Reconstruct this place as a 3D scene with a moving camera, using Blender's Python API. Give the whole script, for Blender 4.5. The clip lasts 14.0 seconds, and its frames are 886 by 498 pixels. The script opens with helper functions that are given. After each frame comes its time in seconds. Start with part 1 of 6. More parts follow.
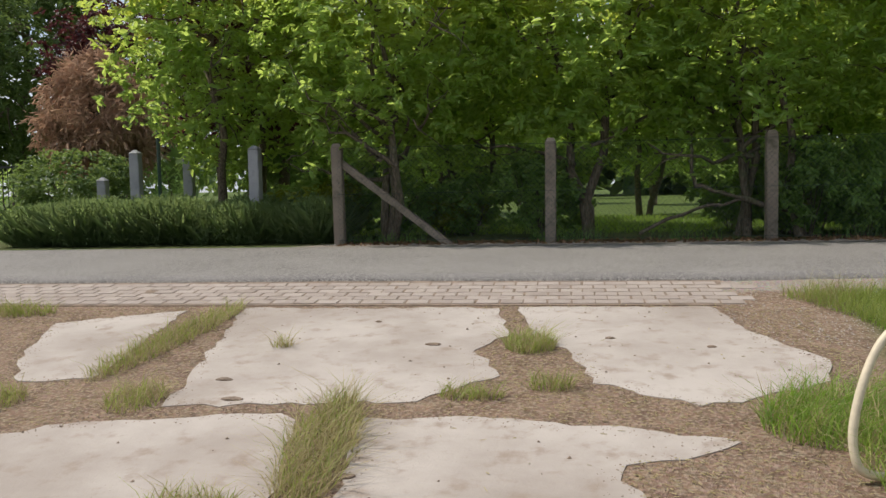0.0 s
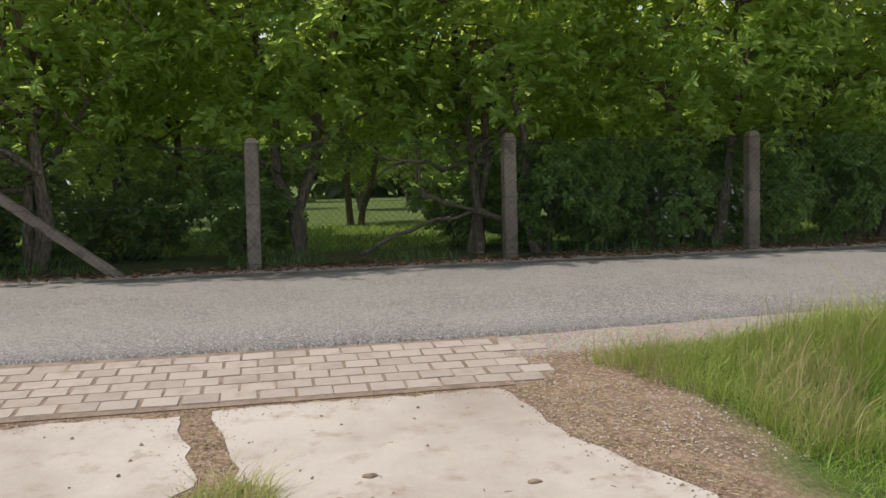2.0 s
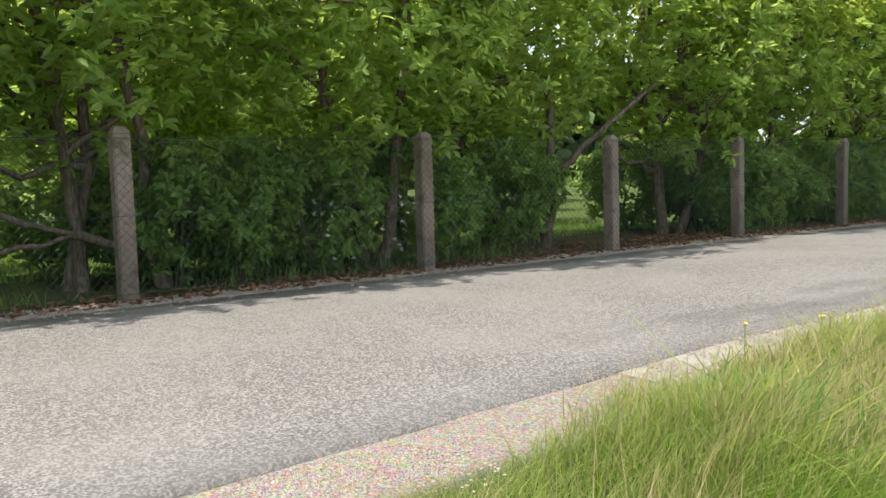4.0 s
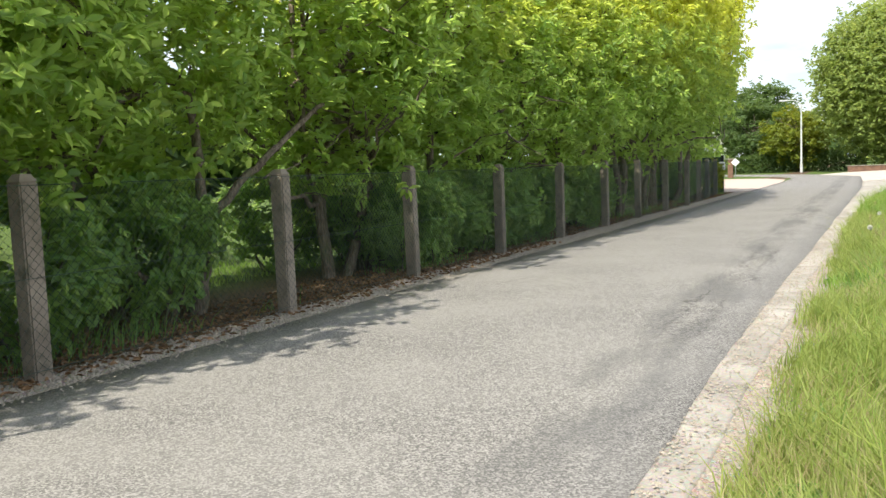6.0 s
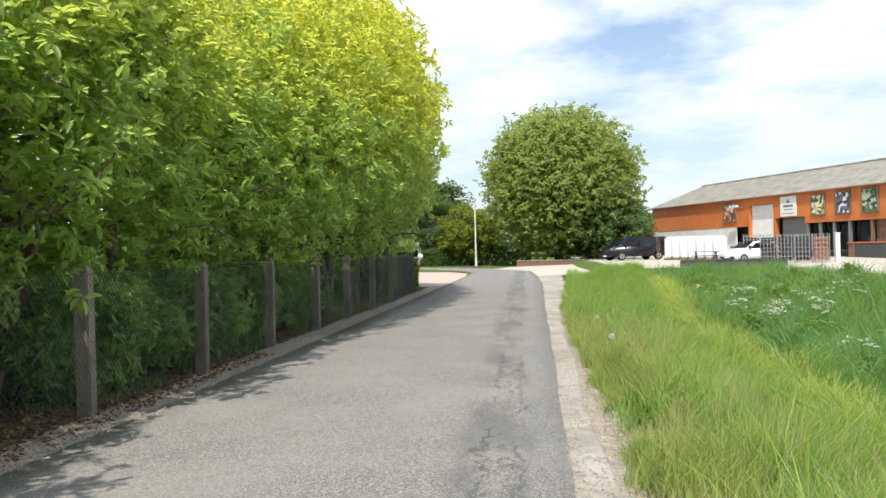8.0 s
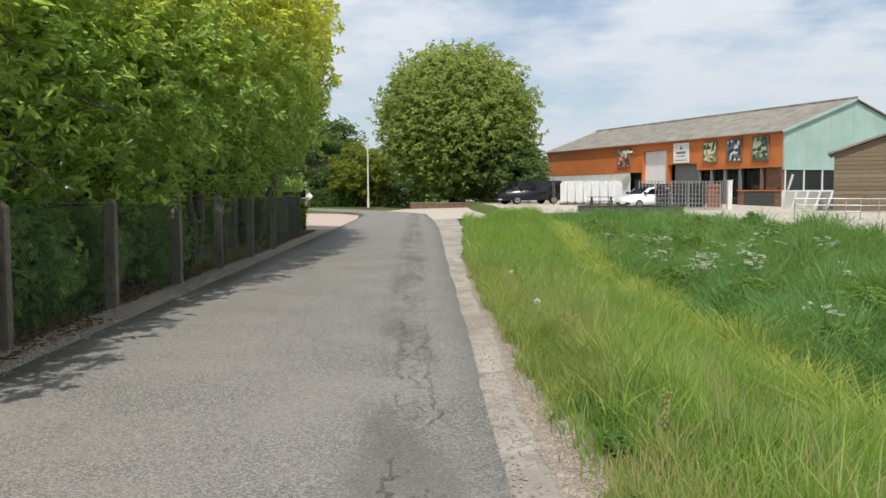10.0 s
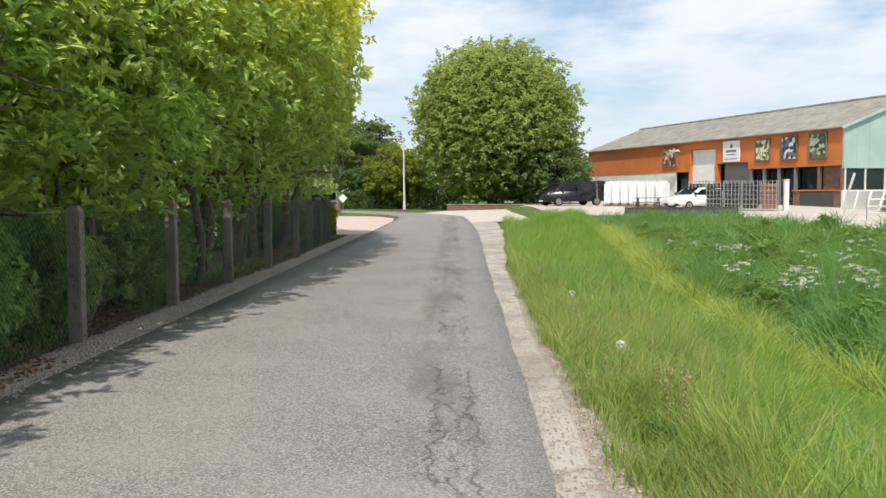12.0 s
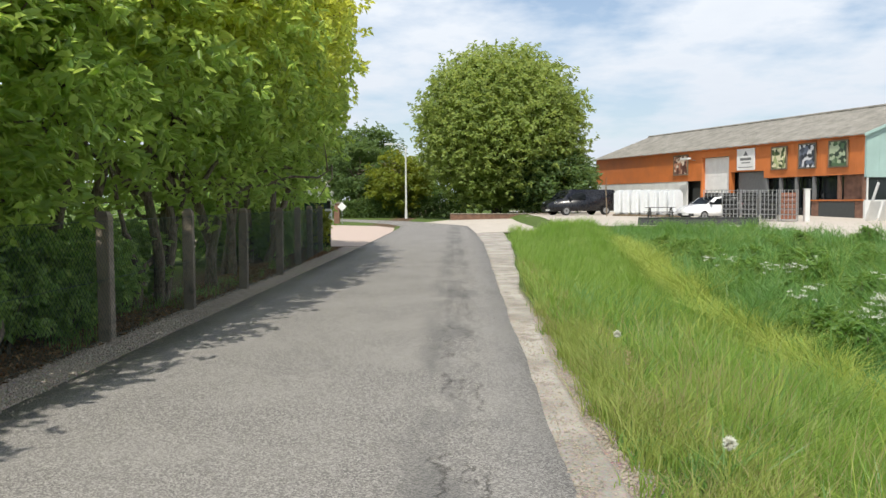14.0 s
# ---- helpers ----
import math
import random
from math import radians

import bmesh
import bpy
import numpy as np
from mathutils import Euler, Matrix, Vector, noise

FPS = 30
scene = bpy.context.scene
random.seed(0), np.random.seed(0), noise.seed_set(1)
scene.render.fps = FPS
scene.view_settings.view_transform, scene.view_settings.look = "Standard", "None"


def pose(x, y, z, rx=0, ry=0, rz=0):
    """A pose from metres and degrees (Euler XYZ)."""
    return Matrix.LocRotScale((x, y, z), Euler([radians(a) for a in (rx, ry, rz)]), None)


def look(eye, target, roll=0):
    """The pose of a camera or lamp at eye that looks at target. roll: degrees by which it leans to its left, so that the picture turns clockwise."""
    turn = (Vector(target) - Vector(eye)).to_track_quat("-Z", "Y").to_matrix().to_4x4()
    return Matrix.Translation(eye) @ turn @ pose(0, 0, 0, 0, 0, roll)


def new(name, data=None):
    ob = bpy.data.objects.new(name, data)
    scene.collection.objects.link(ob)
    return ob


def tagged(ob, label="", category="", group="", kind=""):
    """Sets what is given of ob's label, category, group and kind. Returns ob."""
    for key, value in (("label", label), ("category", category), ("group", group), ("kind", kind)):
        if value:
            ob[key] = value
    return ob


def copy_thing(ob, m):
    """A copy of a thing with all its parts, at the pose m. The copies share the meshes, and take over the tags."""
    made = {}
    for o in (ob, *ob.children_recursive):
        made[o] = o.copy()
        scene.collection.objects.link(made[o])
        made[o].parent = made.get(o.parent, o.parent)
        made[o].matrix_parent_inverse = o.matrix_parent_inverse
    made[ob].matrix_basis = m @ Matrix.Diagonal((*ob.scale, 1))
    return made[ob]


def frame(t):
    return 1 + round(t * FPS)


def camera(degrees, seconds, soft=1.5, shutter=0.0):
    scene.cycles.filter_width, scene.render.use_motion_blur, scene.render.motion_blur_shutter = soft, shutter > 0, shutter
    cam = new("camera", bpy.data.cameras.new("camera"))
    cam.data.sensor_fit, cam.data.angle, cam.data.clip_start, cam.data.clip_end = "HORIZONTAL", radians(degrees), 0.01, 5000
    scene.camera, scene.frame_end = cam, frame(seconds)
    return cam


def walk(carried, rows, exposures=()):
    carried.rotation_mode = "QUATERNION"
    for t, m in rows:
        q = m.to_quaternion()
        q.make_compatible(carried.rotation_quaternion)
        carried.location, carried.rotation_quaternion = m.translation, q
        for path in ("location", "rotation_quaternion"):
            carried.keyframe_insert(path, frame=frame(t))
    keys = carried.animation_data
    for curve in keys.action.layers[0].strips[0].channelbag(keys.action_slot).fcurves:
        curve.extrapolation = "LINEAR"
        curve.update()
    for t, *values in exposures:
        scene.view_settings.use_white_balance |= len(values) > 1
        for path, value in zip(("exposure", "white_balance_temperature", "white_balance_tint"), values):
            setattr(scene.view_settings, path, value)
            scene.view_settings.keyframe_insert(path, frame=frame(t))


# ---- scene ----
cam = camera(54.8, 14.0)
PATH = [
    (0, (3.225, -12.011, 0.794), (2.941, -10.037, 0.65), -1.2),
    (0.5, (3.124, -11.392, 0.842), (3.039, -9.399, 0.7), -1.4),
    (1, (3.063, -10.812, 0.872), (3.142, -8.819, 0.725), -1.6),
    (1.5, (3.103, -10.236, 0.887), (3.339, -8.256, 0.739), -1.4),
    (2, (3.145, -9.682, 0.924), (3.551, -7.73, 0.766), -1.4),
    (2.5, (3.215, -9.112, 0.966), (3.922, -7.248, 0.805), -0.3),
    (3, (3.398, -8.499, 0.964), (4.355, -6.749, 0.816), -0.4),
    (3.2, (3.448, -8.273, 0.952), (4.459, -6.553, 0.806), -0.8),
    (5.5, (4.653, -5.818, 1.235), (6.288, -4.685, 1.03), -1.6),
    (6, (5.03, -5.352, 1.34), (6.81, -4.458, 1.163), -2.3),
    (6.5, (5.429, -4.92, 1.442), (7.304, -4.243, 1.287), -1.4),
    (7, (5.85, -4.573, 1.476), (7.781, -4.071, 1.329), -1.1),
    (7.5, (6.408, -4.357, 1.495), (8.382, -4.034, 1.502), -0.7),
    (8, (6.986, -4.179, 1.503), (8.977, -3.993, 1.511), -1.3),
    (8.5, (7.614, -4.069, 1.517), (9.613, -4.059, 1.467), -0.6),
    (11, (10.573, -3.991, 1.532), (12.566, -4.047, 1.38), -0.1),
    (11.5, (11.168, -3.976, 1.547), (13.163, -3.967, 1.4), -1.0),
    (12, (11.856, -3.99, 1.556), (13.852, -3.968, 1.426), -0.5),
    (12.5, (12.561, -3.975, 1.55), (14.559, -3.953, 1.453), -0.7),
    (13, (13.246, -3.949, 1.568), (15.244, -3.926, 1.473), -0.6),
    (13.5, (13.841, -3.935, 1.566), (15.838, -3.899, 1.47), -0.3),
    (14, (14.396, -3.941, 1.562), (16.392, -3.913, 1.452), -0.3),
]
walk(cam, [(t, look(eye, target, roll)) for t, eye, target, roll in PATH],
     exposures=[(0.0, -0.13, 6500, 12.5), (2.0, 0.0, 6550, 13), (2.5, 0.25, 6600, 13), (3.2, 0.56, 6550, 12), (6.0, 0.74, 6500, 8), (6.5, 0.72, 6500, 8), (7.5, 0.6, 6400, 8.5), (8.0, 0.46, 6350, 9), (8.5, 0.06, 6400, 9),
                (11.0, -0.02, 6450, 9.3), (11.5, 0.24, 6450, 9.3), (12.0, 0.25, 6400, 9), (12.5, 0.25, 6400, 9), (13.5, 0.38, 6400, 9), (14.0, 0.18, 6400, 9)])

# ---- world and sun ----
SUN_EL, SUN_AZ = 57.0, -83.0
world = bpy.data.worlds.new("sky")
scene.world = world
world.use_nodes = True
wn, wl = world.node_tree.nodes, world.node_tree.links
wn.clear()
w_out = wn.new("ShaderNodeOutputWorld")
w_bg = wn.new("ShaderNodeBackground")
w_sky = wn.new("ShaderNodeTexSky")
w_sky.sky_type = 'NISHITA'
w_sky.sun_disc = False
w_sky.sun_elevation, w_sky.sun_rotation = radians(SUN_EL), radians(SUN_AZ)
w_sky.air_density, w_sky.dust_density, w_sky.ozone_density = 1.0, 0.4, 1.0
w_co = wn.new("ShaderNodeTexCoord")
w_sep = wn.new("ShaderNodeSeparateXYZ")
wl.new(w_co.outputs["Generated"], w_sep.inputs[0])
w_up = wn.new("ShaderNodeMath")
w_up.operation = 'ADD'
w_up.inputs[1].default_value = 0.16
wl.new(w_sep.outputs["Z"], w_up.inputs[0])
w_div = wn.new("ShaderNodeVectorMath")
w_div.operation = 'DIVIDE'
w_cmb = wn.new("ShaderNodeCombineXYZ")
for k in range(3):
    wl.new(w_up.outputs[0], w_cmb.inputs[k])
wl.new(w_co.outputs["Generated"], w_div.inputs[0])
wl.new(w_cmb.outputs[0], w_div.inputs[1])
w_noise = wn.new("ShaderNodeTexNoise")
w_noise.inputs["Scale"].default_value = 1.5
w_noise.inputs["Detail"].default_value = 9.0
w_noise.inputs["Roughness"].default_value = 0.56
wl.new(w_div.outputs[0], w_noise.inputs["Vector"])
w_ramp = wn.new("ShaderNodeValToRGB")
w_ramp.color_ramp.elements[0].position = 0.38
w_ramp.color_ramp.elements[1].position = 0.56
wl.new(w_noise.outputs["Fac"], w_ramp.inputs[0])
w_ramp2 = wn.new("ShaderNodeValToRGB")
w_ramp2.color_ramp.elements[0].position, w_ramp2.color_ramp.elements[0].color = 0.42, (8.3, 8.4, 8.6, 1)
w_ramp2.color_ramp.elements[1].position, w_ramp2.color_ramp.elements[1].color = 0.72, (7.0, 7.3, 7.8, 1)
wl.new(w_noise.outputs["Fac"], w_ramp2.inputs[0])
w_mix = wn.new("ShaderNodeMix")
w_mix.data_type = 'RGBA'
wl.new(w_ramp.outputs["Color"], w_mix.inputs["Factor"])
wl.new(w_sky.outputs[0], w_mix.inputs["A"])
wl.new(w_ramp2.outputs["Color"], w_mix.inputs["B"])
w_low = wn.new("ShaderNodeMapRange")
w_low.interpolation_type = 'SMOOTHSTEP'
w_low.inputs["From Min"].default_value, w_low.inputs["From Max"].default_value = 0.0, 0.42
w_low.inputs["To Min"].default_value, w_low.inputs["To Max"].default_value = 0.62, 0.0
wl.new(w_sep.outputs["Z"], w_low.inputs["Value"])
w_haze = wn.new("ShaderNodeMix")
w_haze.data_type = 'RGBA'
w_haze.inputs["B"].default_value = (4.3, 4.8, 5.5, 1)
wl.new(w_low.outputs["Result"], w_haze.inputs["Factor"])
wl.new(w_mix.outputs["Result"], w_haze.inputs["A"])
wl.new(w_haze.outputs["Result"], w_bg.inputs["Color"])
w_bg.inputs["Strength"].default_value = 0.12
wl.new(w_bg.outputs[0], w_out.inputs["Surface"])

sun = new("sun", bpy.data.lights.new("sun", 'SUN'))
sun.data.energy, sun.data.angle, sun.data.color = 4.2, radians(0.6), (1.0, 0.93, 0.81)
to_sun = Vector((math.sin(radians(SUN_AZ)) * math.cos(radians(SUN_EL)), math.cos(radians(SUN_AZ)) * math.cos(radians(SUN_EL)), math.sin(radians(SUN_EL))))
sun.matrix_world = look(to_sun * 60, (0, 0, 0))


# ---- materials ----
class Nodes:
    """A small writer of node materials."""

    def __init__(self, name):
        self.m = bpy.data.materials.new(name)
        self.m.use_nodes = True
        self.n, self.l = self.m.node_tree.nodes, self.m.node_tree.links
        self.n.clear()
        self.out = self.n.new("ShaderNodeOutputMaterial")
        self.pos = self.n.new("ShaderNodeNewGeometry").outputs["Position"]

    def put(self, socket, value):
        if isinstance(value, bpy.types.NodeSocket):
            self.l.new(value, socket)
        elif isinstance(value, tuple) and len(value) == 3 and socket.type == 'RGBA':
            socket.default_value = (*value, 1)
        else:
            socket.default_value = value

    def noise(self, scale, detail=4.0, rough=0.55, vec=None):
        t = self.n.new("ShaderNodeTexNoise")
        t.inputs["Scale"].default_value, t.inputs["Detail"].default_value, t.inputs["Roughness"].default_value = scale, detail, rough
        self.l.new(vec or self.pos, t.inputs["Vector"])
        return t.outputs["Fac"]

    def voronoi(self, scale, feature='F1', out="Distance", vec=None):
        t = self.n.new("ShaderNodeTexVoronoi")
        t.feature = feature
        t.inputs["Scale"].default_value = scale
        self.l.new(vec or self.pos, t.inputs["Vector"])
        return t.outputs[out]

    def math(self, op, a, b=0.0, c=0.0):
        t = self.n.new("ShaderNodeMath")
        t.operation = op
        for k, v in enumerate((a, b, c)):
            self.put(t.inputs[k], v)
        return t.outputs[0]

    def ramp(self, fac, lo, hi, a=0.0, b=1.0):
        t = self.n.new("ShaderNodeMapRange")
        t.interpolation_type = 'SMOOTHSTEP'
        for k, v in enumerate((fac, lo, hi, a, b)):
            self.put(t.inputs[k], v)
        return t.outputs[0]

    def mix(self, fac, a, b, blend='MIX'):
        t = self.n.new("ShaderNodeMix")
        t.data_type, t.blend_type = 'RGBA', blend
        self.put(t.inputs["Factor"], fac)
        self.put(t.inputs["A"], a)
        self.put(t.inputs["B"], b)
        return t.outputs["Result"]

    def xyz(self):
        t = self.n.new("ShaderNodeSeparateXYZ")
        self.l.new(self.pos, t.inputs[0])
        return t.outputs

    def random(self):
        return self.n.new("ShaderNodeObjectInfo").outputs["Random"]

    def island(self):
        return self.n.new("ShaderNodeNewGeometry").outputs["Random Per Island"]

    def bump(self, height, distance, strength=1.0):
        t = self.n.new("ShaderNodeBump")
        t.inputs["Distance"].default_value, t.inputs["Strength"].default_value = distance, strength
        self.l.new(height, t.inputs["Height"])
        return t.outputs[0]

    def finish(self, colour, rough=0.8, normal=None, metal=0.0, specular=0.5, coat=0.0):
        b = self.n.new("ShaderNodeBsdfPrincipled")
        self.put(b.inputs["Base Color"], colour)
        self.put(b.inputs["Roughness"], rough)
        b.inputs["Metallic"].default_value = metal
        b.inputs["Specular IOR Level"].default_value = specular
        b.inputs["Coat Weight"].default_value = coat
        if normal is not None:
            self.l.new(normal, b.inputs["Normal"])
        self.l.new(b.outputs[0], self.out.inputs["Surface"])
        return self.m


def plain(name, c, rough=0.7, vary=0.18, scale=6.0, metal=0.0, bump=0.0, coat=0.0, fine=60.0):
    """Paint, metal or plastic with stains at two scales."""
    k = Nodes(name)
    a = k.noise(scale, 5)
    b = k.noise(fine, 3)
    col = k.mix(k.ramp(a, 0.3, 0.7), tuple(x * (1 - vary) for x in c), tuple(min(1, x * (1 + vary)) for x in c))
    col = k.mix(k.ramp(b, 0.35, 0.75, 0.0, 0.35), col, tuple(x * (1 - 1.4 * vary) for x in c))
    return k.finish(col, k.ramp(a, 0.2, 0.8, max(0.02, rough - 0.1), min(1, rough + 0.1)), k.bump(b, bump) if bump else None, metal, coat=coat)


def foliage(name, dark, light, glow, through_share=0.4, rough=0.5, tips=None, patch=None, drift_scale=0.9):
    """Leaves: colour by leaf, larger drifts, light passing through. tips: yellow sunlit tone painted into the leaves
    high up. patch: colour of lighter drifts.
    """
    k = Nodes(name)
    drift = k.noise(drift_scale, 4)
    col = k.mix(k.island(), dark, light)
    col = k.mix(k.ramp(drift, 0.35, 0.7, 0.0, 0.5), col, tuple(x * 0.78 for x in dark))
    glo = k.mix(k.island(), glow, tuple(x * 0.7 for x in glow))
    if patch:
        f = k.ramp(k.noise(drift_scale * 0.45, 4, 0.6), 0.42, 0.66, 0.0, 0.75)
        col = k.mix(f, col, patch)
        glo = k.mix(f, glo, tuple(min(1, x * 2.0) for x in patch))
    # sunlit crown tops put into the colour: yellower with height, broken by noise
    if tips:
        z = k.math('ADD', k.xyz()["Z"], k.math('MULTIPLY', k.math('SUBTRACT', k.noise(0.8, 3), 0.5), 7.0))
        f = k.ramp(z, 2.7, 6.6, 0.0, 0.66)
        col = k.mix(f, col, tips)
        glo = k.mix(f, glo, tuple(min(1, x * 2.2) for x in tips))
    b = k.n.new("ShaderNodeBsdfPrincipled")
    k.put(b.inputs["Base Color"], col)
    b.inputs["Roughness"].default_value = rough
    b.inputs["Specular IOR Level"].default_value = 0.4
    t = k.n.new("ShaderNodeBsdfTranslucent")
    k.put(t.inputs["Color"], glo)
    s = k.n.new("ShaderNodeMixShader")
    s.inputs[0].default_value = through_share
    k.l.new(b.outputs[0], s.inputs[1])
    k.l.new(t.outputs[0], s.inputs[2])
    k.l.new(s.outputs[0], k.out.inputs["Surface"])
    return k.m


def m_ground():
    k = Nodes("ground_soil_and_grass")
    p = k.xyz()
    wob = k.math('MULTIPLY', k.math('SUBTRACT', k.noise(1.3, 4), 0.5), 0.9)
    x, y = k.math('ADD', p["X"], wob), k.math('ADD', p["Y"], wob)
    fine = k.noise(45, 4)
    med = k.noise(6, 4)
    chips = k.voronoi(55, out="Color")
    grass = k.mix(k.ramp(med, 0.3, 0.7), (0.045, 0.085, 0.018), (0.095, 0.15, 0.03))
    grass = k.mix(k.ramp(fine, 0.4, 0.7), grass, (0.12, 0.15, 0.045))
    dirt = k.mix(k.ramp(med, 0.3, 0.7), (0.165, 0.112, 0.078), (0.275, 0.195, 0.135))
    dirt = k.mix(k.ramp(fine, 0.42, 0.66), dirt, (0.36, 0.275, 0.20))
    dirt = k.mix(0.08, dirt, chips, 'SOFT_LIGHT')
    litter = k.mix(k.ramp(fine, 0.35, 0.65), (0.05, 0.035, 0.022), (0.17, 0.115, 0.07))
    gravel = k.mix(k.ramp(k.noise(90, 3), 0.35, 0.65), (0.24, 0.205, 0.17), (0.45, 0.395, 0.34))
    gravel = k.mix(0.35, gravel, chips, 'SOFT_LIGHT')
    yard = k.math('MULTIPLY', k.ramp(x, 5.0, 5.4, 1, 0), k.ramp(y, -4.6, -4.5, 1, 0))
    shoulder = k.math('MULTIPLY', k.ramp(p["Y"], -5.2, -5.02, 0, 1), k.ramp(p["Y"], -4.6, -4.5, 1, 0))
    col = k.mix(yard, grass, dirt)
    shoulder = k.math('MULTIPLY', shoulder, k.ramp(p["X"], 62, 64, 1, 0))
    col = k.mix(shoulder, col, gravel)
    under = k.math('MULTIPLY', k.ramp(y, -0.3, 0.0, 0, 1), k.ramp(y, 1.2, 2.6, 1, 0))
    under = k.math('MULTIPLY', under, k.ramp(p["X"], 8.0, 11.0, 0.35, 1))
    col = k.mix(under, col, litter)
    verge = k.math('MULTIPLY', k.ramp(p["Y"], -1.2, -1.0, 0, 1), k.ramp(k.math('ADD', p["Y"], k.math('MULTIPLY', wob, 0.3)), -0.06, 0.12, 1, 0))
    verge = k.math('MULTIPLY', verge, k.math('MULTIPLY', k.ramp(p["X"], -0.8, -0.3, 0, 1), k.ramp(p["X"], 46, 47, 1, 0)))
    col = k.mix(verge, col, gravel)
    h = k.math('ADD', k.math('MULTIPLY', fine, 0.6), k.noise(140, 2))
    return k.finish(col, 0.95, k.bump(h, 0.02, 0.8), specular=0.2)


def m_asphalt():
    k = Nodes("worn_chip_asphalt")
    p = k.xyz()
    chip = k.voronoi(105, out="Color")
    grey = k.n.new("ShaderNodeRGBToBW")
    k.l.new(chip, grey.inputs[0])
    speck = k.ramp(grey.outputs[0], 0.2, 0.95)
    col = k.mix(speck, (0.115, 0.109, 0.104), (0.375, 0.357, 0.333))
    col = k.mix(k.ramp(k.noise(0.7, 4), 0.35, 0.7, 0, 0.45), col, (0.292, 0.278, 0.258))
    col = k.mix(k.ramp(k.noise(14, 4), 0.5, 0.72, 0, 0.35), col, (0.15, 0.143, 0.137))
    # darker worn wheel track with long cracks
    wob = k.math('MULTIPLY', k.math('SUBTRACT', k.noise(0.55, 3), 0.5), 0.5)
    y = k.math('ADD', p["Y"], wob)
    track = k.math('MULTIPLY', k.ramp(y, -4.35, -4.12, 0, 1), k.ramp(y, -3.75, -3.45, 1, 0))
    track = k.math('MULTIPLY', track, k.ramp(p["X"], 6, 9, 0, 1))
    mp = k.n.new("ShaderNodeMapping")
    mp.inputs["Scale"].default_value = (0.3, 1.0, 1.0)
    k.l.new(k.pos, mp.inputs["Vector"])
    patch = k.math('MULTIPLY', track, k.ramp(k.noise(1.3, 6, 0.65, mp.outputs[0]), 0.40, 0.62))
    col = k.mix(k.math('MULTIPLY', patch, 0.55), col, (0.085, 0.085, 0.086))
    crack = None
    for off, wide, amp, sc in ((4.12, 0.016, 0.5, 2.6), (3.86, 0.020, 0.62, 3.1), (4.02, 0.014, 0.9, 3.8)):
        line = k.math('ADD', k.math('ADD', p["Y"], off), k.math('MULTIPLY', k.math('SUBTRACT', k.noise(sc, 7, 0.68), 0.5), amp))
        c = k.ramp(k.math('ABSOLUTE', line), 0.0, wide, 1, 0)
        c = k.math('MULTIPLY', c, k.ramp(k.noise(0.4 + off * 0.05, 2), 0.42, 0.5))
        crack = c if crack is None else k.math('MAXIMUM', crack, c)
    crack = k.math('MULTIPLY', crack, k.ramp(p["X"], 9.5, 14, 0, 1))
    col = k.mix(k.math('MULTIPLY', crack, 0.55), col, (0.05, 0.047, 0.045))
    h = k.math('SUBTRACT', speck, k.math('MULTIPLY', crack, 2.0))
    return k.finish(col, 0.85, k.bump(h, 0.006, 0.7), specular=0.3)


def m_concrete(name, lo, hi, dirt=(0.30, 0.235, 0.18), amount=0.7):
    k = Nodes(name)
    a, b = k.noise(1.1, 6, 0.6), k.noise(7, 5, 0.6)
    col = k.mix(k.ramp(a, 0.3, 0.7), lo, hi)
    col = k.mix(k.ramp(b, 0.5, 0.75, 0, amount), col, dirt)
    pits = k.ramp(k.voronoi(24), 0.0, 0.09, 1, 0)
    pits = k.math('MULTIPLY', pits, k.ramp(k.noise(3.1, 2), 0.5, 0.62))
    col = k.mix(k.math('MULTIPLY', pits, 0.8), col, (0.10, 0.085, 0.07))
    h = k.math('SUBTRACT', k.noise(60, 4), pits)
    return k.finish(col, 0.88, k.bump(h, 0.004, 0.7), specular=0.3)


def m_edging():
    """Old edging concrete, broken and half covered by grit."""
    k = Nodes("broken_edging")
    col = k.mix(k.ramp(k.noise(0.9, 6, 0.65), 0.35, 0.65), (0.27, 0.248, 0.22), (0.41, 0.38, 0.34))
    grit = k.voronoi(70, out="Color")
    dark = k.mix(k.ramp(k.noise(70, 3), 0.35, 0.65), (0.15, 0.135, 0.115), (0.33, 0.29, 0.25))
    m = k.ramp(k.noise(2.4, 7, 0.7), 0.52, 0.62)
    col = k.mix(k.math('MULTIPLY', m, 0.85), col, dark)
    col = k.mix(0.18, col, grit, 'SOFT_LIGHT')
    return k.finish(col, 0.9, k.bump(k.math('SUBTRACT', k.noise(45, 5), m), 0.008, 0.8), specular=0.25)


def m_pieces(name, lo, hi, stain, rough=0.85):
    """Pieces that differ by piece: pavers, boards, tiles."""
    k = Nodes(name)
    col = k.mix(k.random(), lo, hi)
    col = k.mix(k.ramp(k.noise(9, 5), 0.45, 0.75, 0, 0.6), col, stain)
    g = k.noise(120, 3)
    return k.finish(k.mix(k.ramp(g, 0.4, 0.7, 0, 0.3), col, stain), rough, k.bump(g, 0.002), specular=0.3)


def m_bark(name, lo, hi, moss=(0.09, 0.12, 0.05)):
    k = Nodes(name)
    mp = k.n.new("ShaderNodeMapping")
    mp.inputs["Scale"].default_value = (1, 1, 0.22)
    k.l.new(k.pos, mp.inputs["Vector"])
    a = k.noise(38, 6, 0.6, mp.outputs[0])
    col = k.mix(k.ramp(a, 0.35, 0.65), lo, hi)
    col = k.mix(k.ramp(k.noise(4, 4), 0.5, 0.7, 0, 0.6), col, moss)
    return k.finish(col, 0.9, k.bump(a, 0.012), specular=0.2)


